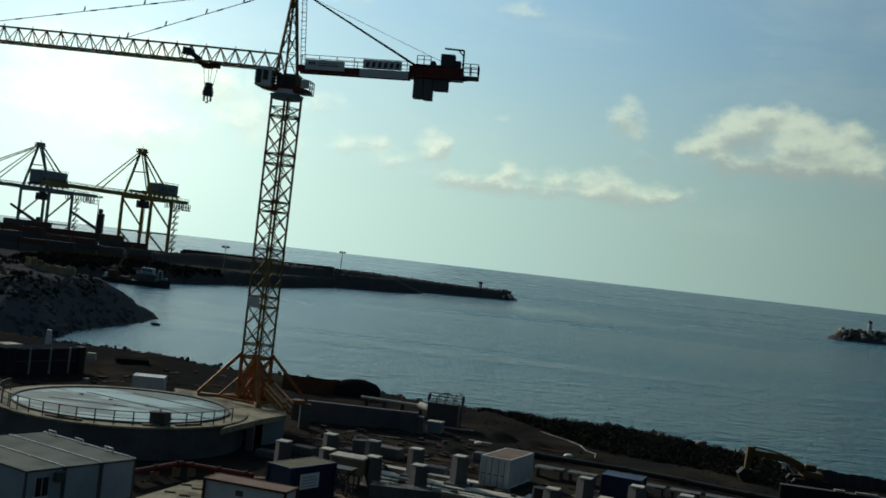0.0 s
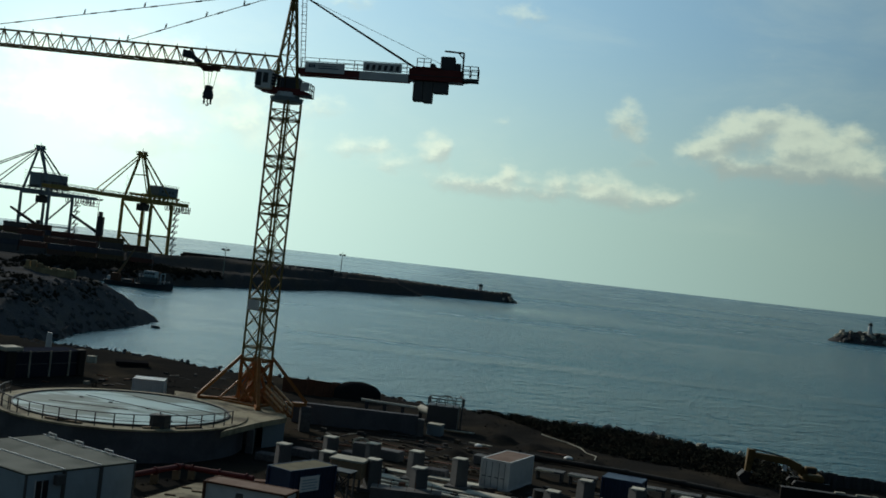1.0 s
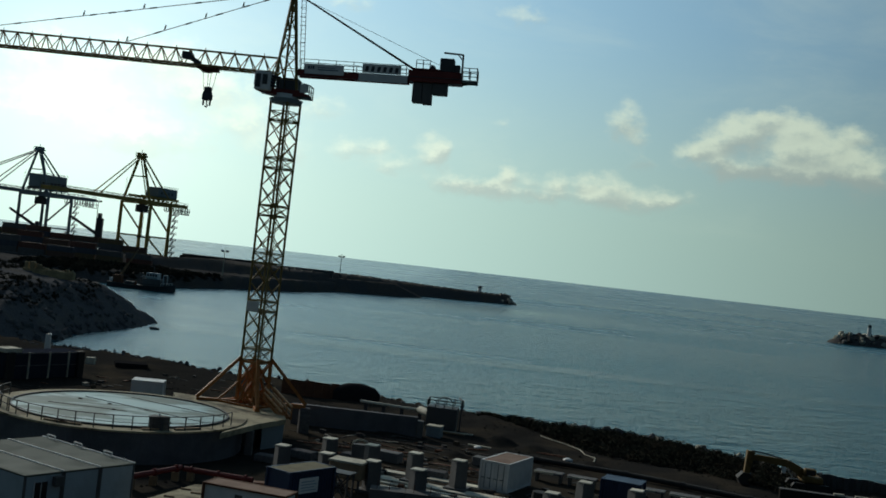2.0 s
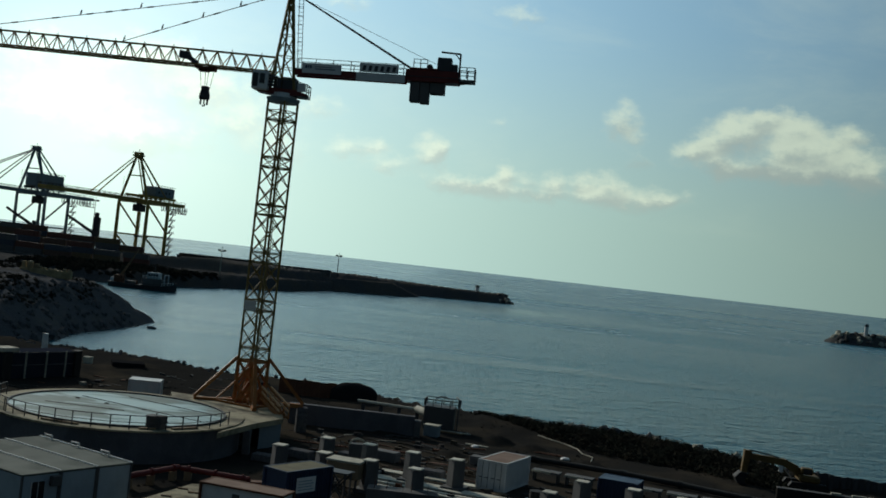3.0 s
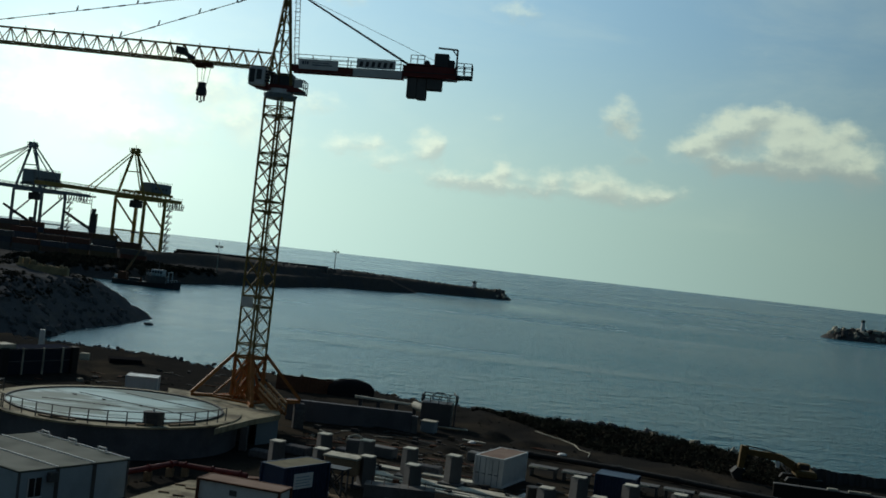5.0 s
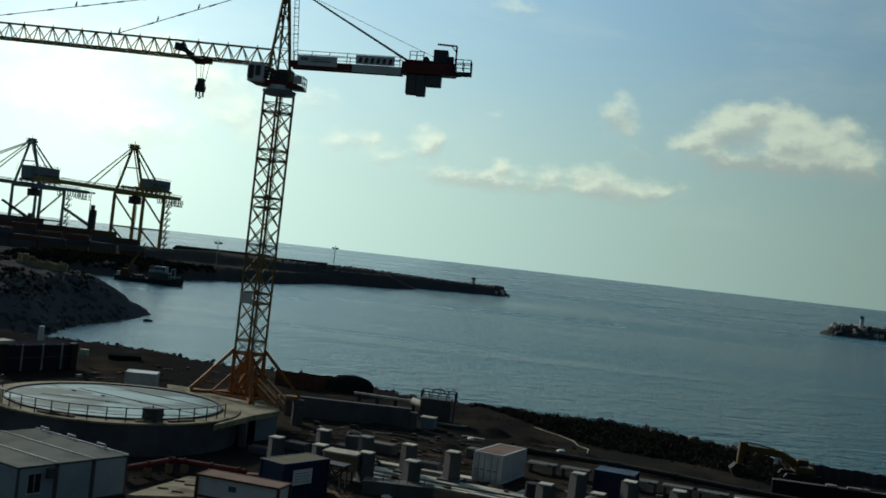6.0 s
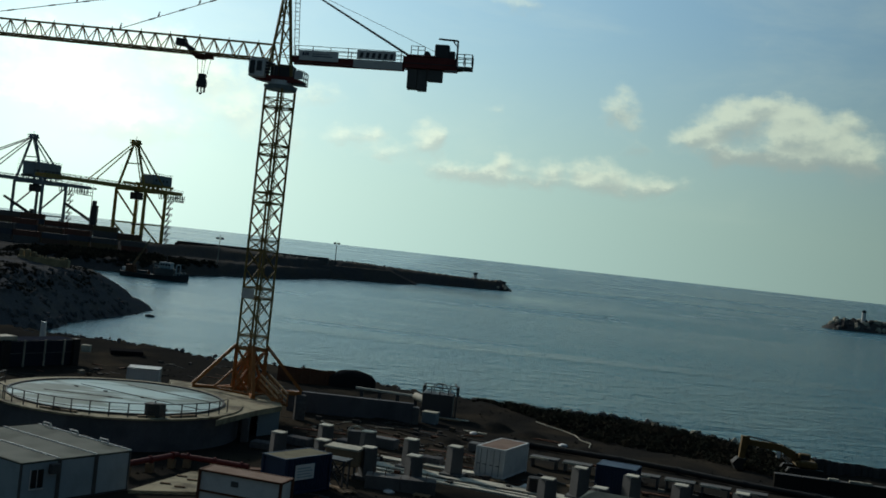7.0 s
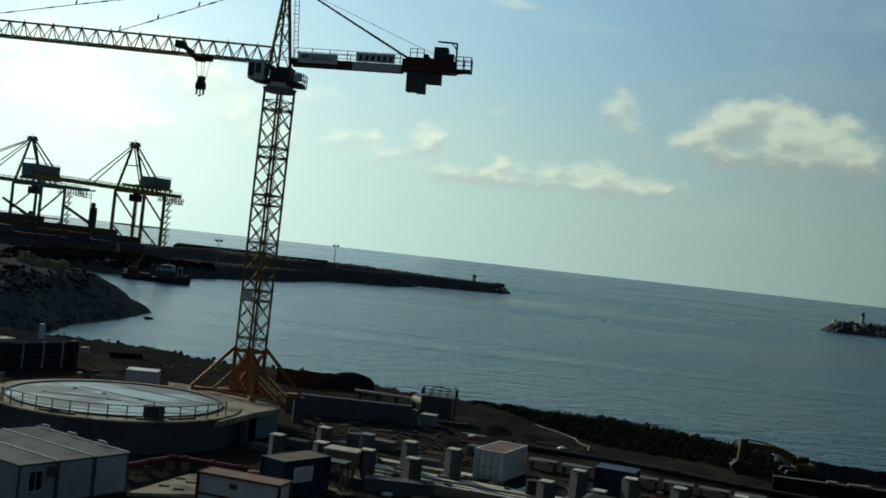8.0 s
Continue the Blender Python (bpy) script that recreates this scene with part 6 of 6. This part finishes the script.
def dredger():
    """A small working boat with a crane boom, bow to the right."""
    b = thing("work_boat", pose(-104.8, 420, 0), "dark work boat with deckhouse and tan crane boom", "boat")
    hull = B()
    sect = []
    for x, w, zb, zt in ((0, 0.15, 0.2, 3.0), (-2.5, 2.0, -0.4, 2.5), (-6, 3.2, -0.6, 1.9), (-15, 3.6, -0.6, 1.6), (-23, 3.4, -0.6, 1.7), (-26.5, 2.9, -0.2, 1.9)):
        sect.append([hull.verts.new(p) for p in ((x, -w, zt), (x, -w * 0.75, zb), (x, w * 0.75, zb), (x, w, zt))])
    for a, c in zip(sect, sect[1:]):
        for i in range(4):
            hull.faces.new((a[i], a[(i + 1) % 4], c[(i + 1) % 4], c[i]))
    hull.faces.new(sect[0])
    hull.faces.new(sect[-1][::-1])
    part("hull", hull, DARK_STEEL, b, "dark steel hull")
    bm = box(B(), (-13, -2.3, 1.6), (-5.5, 2.3, 4.4), None, 0.15)
    dh = part("deckhouse", bm, CONCRETE_DARK, b, "grey deckhouse")
    part("wheelhouse", box(B(), (-11.5, -1.9, 4.4), (-7.0, 1.9, 6.8), None, 0.15), CABIN, dh, "pale grey wheelhouse")
    part("rail", rail(B(), [(-13, -2.2, 4.4), (-5.6, -2.2, 4.4)], 1.0, 1.2, 0.07), WHITE, dh)
    part("rail", rail(B(), [(-5.0, -2.9, 2.0), (-1.2, -0.9, 2.6)], 1.0, 1.2, 0.07), WHITE, dh)
    for i in range(4):
        part("window", box(B(), (-11.1 + i * 1.05, -1.96, 5.3), (-10.35 + i * 1.05, -1.91, 6.3)), GLASS_DARK, dh)
    for x, y, h in ((-15.2, -2.0, 3.2), (-17.5, 1.8, 3.0), (-20.6, -1.9, 3.8)):
        part("deck_gear", rod(B(), (x, y, 1.5), (x, y, h), 0.5, 8, 0.3), RUST, b)
    part("gantry_frame", chain(B(), [(-4.4, -2.2, 1.9), (-4.4, -2.2, 6.2), (-4.4, 2.2, 6.2), (-4.4, 2.2, 1.9)], 0.16), CABIN, b)
    part("funnel", rod(B(), (-13.6, 0, 1.6), (-13.6, 0, 6.4), 0.7, 10, 0.55), DARK_STEEL, b)
    part("signal_mast", chain(B(), [(-9.2, 0, 6.8), (-9.2, 0, 10.4), (-9.2, 0, 9.4), (-10.6, 0, 9.0)], 0.12), DARK_STEEL, b)
    part("foremast", rod(B(), (-3.0, 0, 2.2), (-3.0, 0, 5.0), 0.1), DARK_STEEL, b)
    part("bulwark", chain(B(), [(-0.3, 0, 3.4), (-3, -2.1, 2.9), (-6, -3.25, 2.5), (-13, -3.5, 2.3)], 0.12), DARK_STEEL, b)
    ped = part("crane_pedestal", box(B(), (-24.8, -1.5, 1.6), (-21.6, 1.5, 4.6), None, 0.2), RUST, b, "rusty crane pedestal")
    part("counterweight", box(B(), (-26.2, -1.2, 1.9), (-24.8, 1.2, 3.4), None, 0.1), WHITE, ped)
    bm = B()
    p, q = Vector((-23.0, 0, 4.2)), Vector((-16.6, 0, 15.0))
    side = Vector((0.55, 0, -0.35))
    for y in (-0.45, 0.45):
        rod(bm, p + Vector((0, y, 0)), q + Vector((0, y * 0.4, 0)), 0.13)
        rod(bm, p + side + Vector((0, y, 0)), q + Vector((0, y * 0.4, 0)), 0.11)
    for i in range(10):
        a, c = p.lerp(q, i / 10), p.lerp(q, (i + 1) / 10)
        rod(bm, a + Vector((0, -0.4, 0)), c + Vector((0, 0.4, 0)) + side * (1 - i / 10), 0.06)
    part("crane_boom", bm, WOOD, b, "dull tan lattice boom")
    part("pallet_load", box(B(), (-20, -1.8, 1.6), (-16, 1.8, 2.7), None, 0.1), DARK_STEEL, b)
    return b


def ruined_wall():
    w = thing("broken_wall", pose(-96.0, 250, 11.0, 0, 0, 0), "crumbling ochre stone wall above the headland", "wall")
    r = random.Random(5)
    part("footing", box(B(), (-0.3, -0.2, -1.5), (11.5, 1.3, 0.25), None, 0.1), OLD_STONE, w)
    x = 0.0
    while x < 11:
        wd, h = r.uniform(0.5, 1.2), r.uniform(0.7, 2.1) * (1 - x / 16)
        part("stone_pier", box(B(), (x, r.uniform(-0.3, 0.2), -0.4), (x + wd, 1.1, h), None, 0.18), OLD_STONE, w)
        x += wd + r.uniform(0.0, 0.5)
    return w


# ---- build ----
sea()
land()
headland()
mole()
spit()
far_mole()
quay()
viewpoint_building()
tower_crane()
water_tank()
apron()
crane_stair()
rim_box()
site_cabins()
shipping_container(pose(-10.8, 69.5, GROUND, 0, 0, -16), (5.6, 1.8, 2.4), WHITE, TERRACOTTA, "white steel store with brown frame and rusty roof", False, RUST, False)
blue = shipping_container(pose(-8.5, 76.7, GROUND, 0, 0, 54), (4.6, 2.1, 2.6), BLUE, OCHRE_ROOF, "dark blue container with dusty ochre roof and white plate", False)
plate = part("plate", box(B(), (-1.3, -1.125, 1.05), (0.6, -1.095, 2.1)), WHITE, blue, "white plate with rows of grey bars")
for i in range(4):
    part("text_bar", box(B(), (-1.15, -1.135, 1.2 + i * 0.2), (0.4 - 0.2 * (i % 2), -1.128, 1.28 + i * 0.2)), CABIN, plate)
shipping_container(pose(6.75, 90.9, GROUND, 0, 0, 65), (5.3, 2.4, 2.4), WHITE, TERRACOTTA, "white shipping container with rust-stained roof and closed doors")
shipping_container(pose(-29.6, 114.6, GROUND, 0, 0, 8), (3.1, 2.3, 2.3), WHITE, WHITE, "white site container behind the round tank", False)
shipping_container(pose(15.6, 86.0, GROUND, 0, 0, GRID), (3.0, 2.3, 2.6), BLUE, BLUE, "dark blue container among the pillars", False)
pillars()
ground_beams()
long_wall()
pipe_pile()
scaffold_cage()
tarp_mound()
rusty_fence()
dark_shed()
hopper()
pipes()
excavator()
birds()
clutter()
sheet_pile_wall()
shore_edge()
plinth()
hose()
precast_stock()
black_pipeline()
small_roof()
# the port
gantry_crane(pose(-167.5, 600, 6.4, 0, 0, 66), STS_YELLOW, "yellow ship-to-shore gantry crane with lowered boom")
gantry_crane(pose(-231.0, 622, 5.0, 0, 0, 66), STS_BLUE, "blue-grey ship-to-shore gantry crane with lowered boom", 9.0, 10.6, (-10.4, 10.6), (-70, 36.7), house_high=7.4, lean=-1, stays=(-40, -64))
container_stacks()
mobile_boom(pose(-185.5, 580, 11.0), "dark harbour crane with low boom", 15.5)
mobile_boom(pose(-220.0, 585, 11.55), "dark harbour crane behind the container stacks", 7.0)
lamp_mast(pose(-104.8, 516, 2.2), 15.5, "slim pale floodlight mast on the quay", CONCRETE)
lamp_mast(pose(-62.8, 650, 8.8), 12.0, "slim floodlight mast on the breakwater")
lamp_mast(pose(-190.0, 588, 12.0), 24.0, "tall floodlight mast among the cranes")
harbour_light(pose(24.0, 752, 5.6), 3.2, WHITE, "small harbour light on the breakwater head", 1.9)
harbour_light(pose(279.5, 720, 5.7), 6.6, WHITE, "white harbour light on the outer breakwater", 1.5)
solid("parapet", box(B(), (-16, -0.6, -1.2), (16, 0.6, 1.3), None, 0.1), CONCRETE, pose(300, 727, 6.3, 0, 0, 18), "pale concrete parapet on the outer breakwater", "parapet")
boat = dredger()
ruined_wall()
# what cannot be counted
scrub()
rubble()
debris()
crest_blocks()
armour_stones()
headland_boulders()


def motions():
    """The work boat leaves the quay slowly, bow first."""
    rows = ((0.0, -104.8), (1.5, -103.2), (3.0, -101.0), (4.5, -99.0), (6.0, -96.9), (7.0, -95.6), (8.0, -94.5))
    walk(boat, [(t, pose(x, 420, 0, 0, 0, -6)) for t, x in rows])


motions()
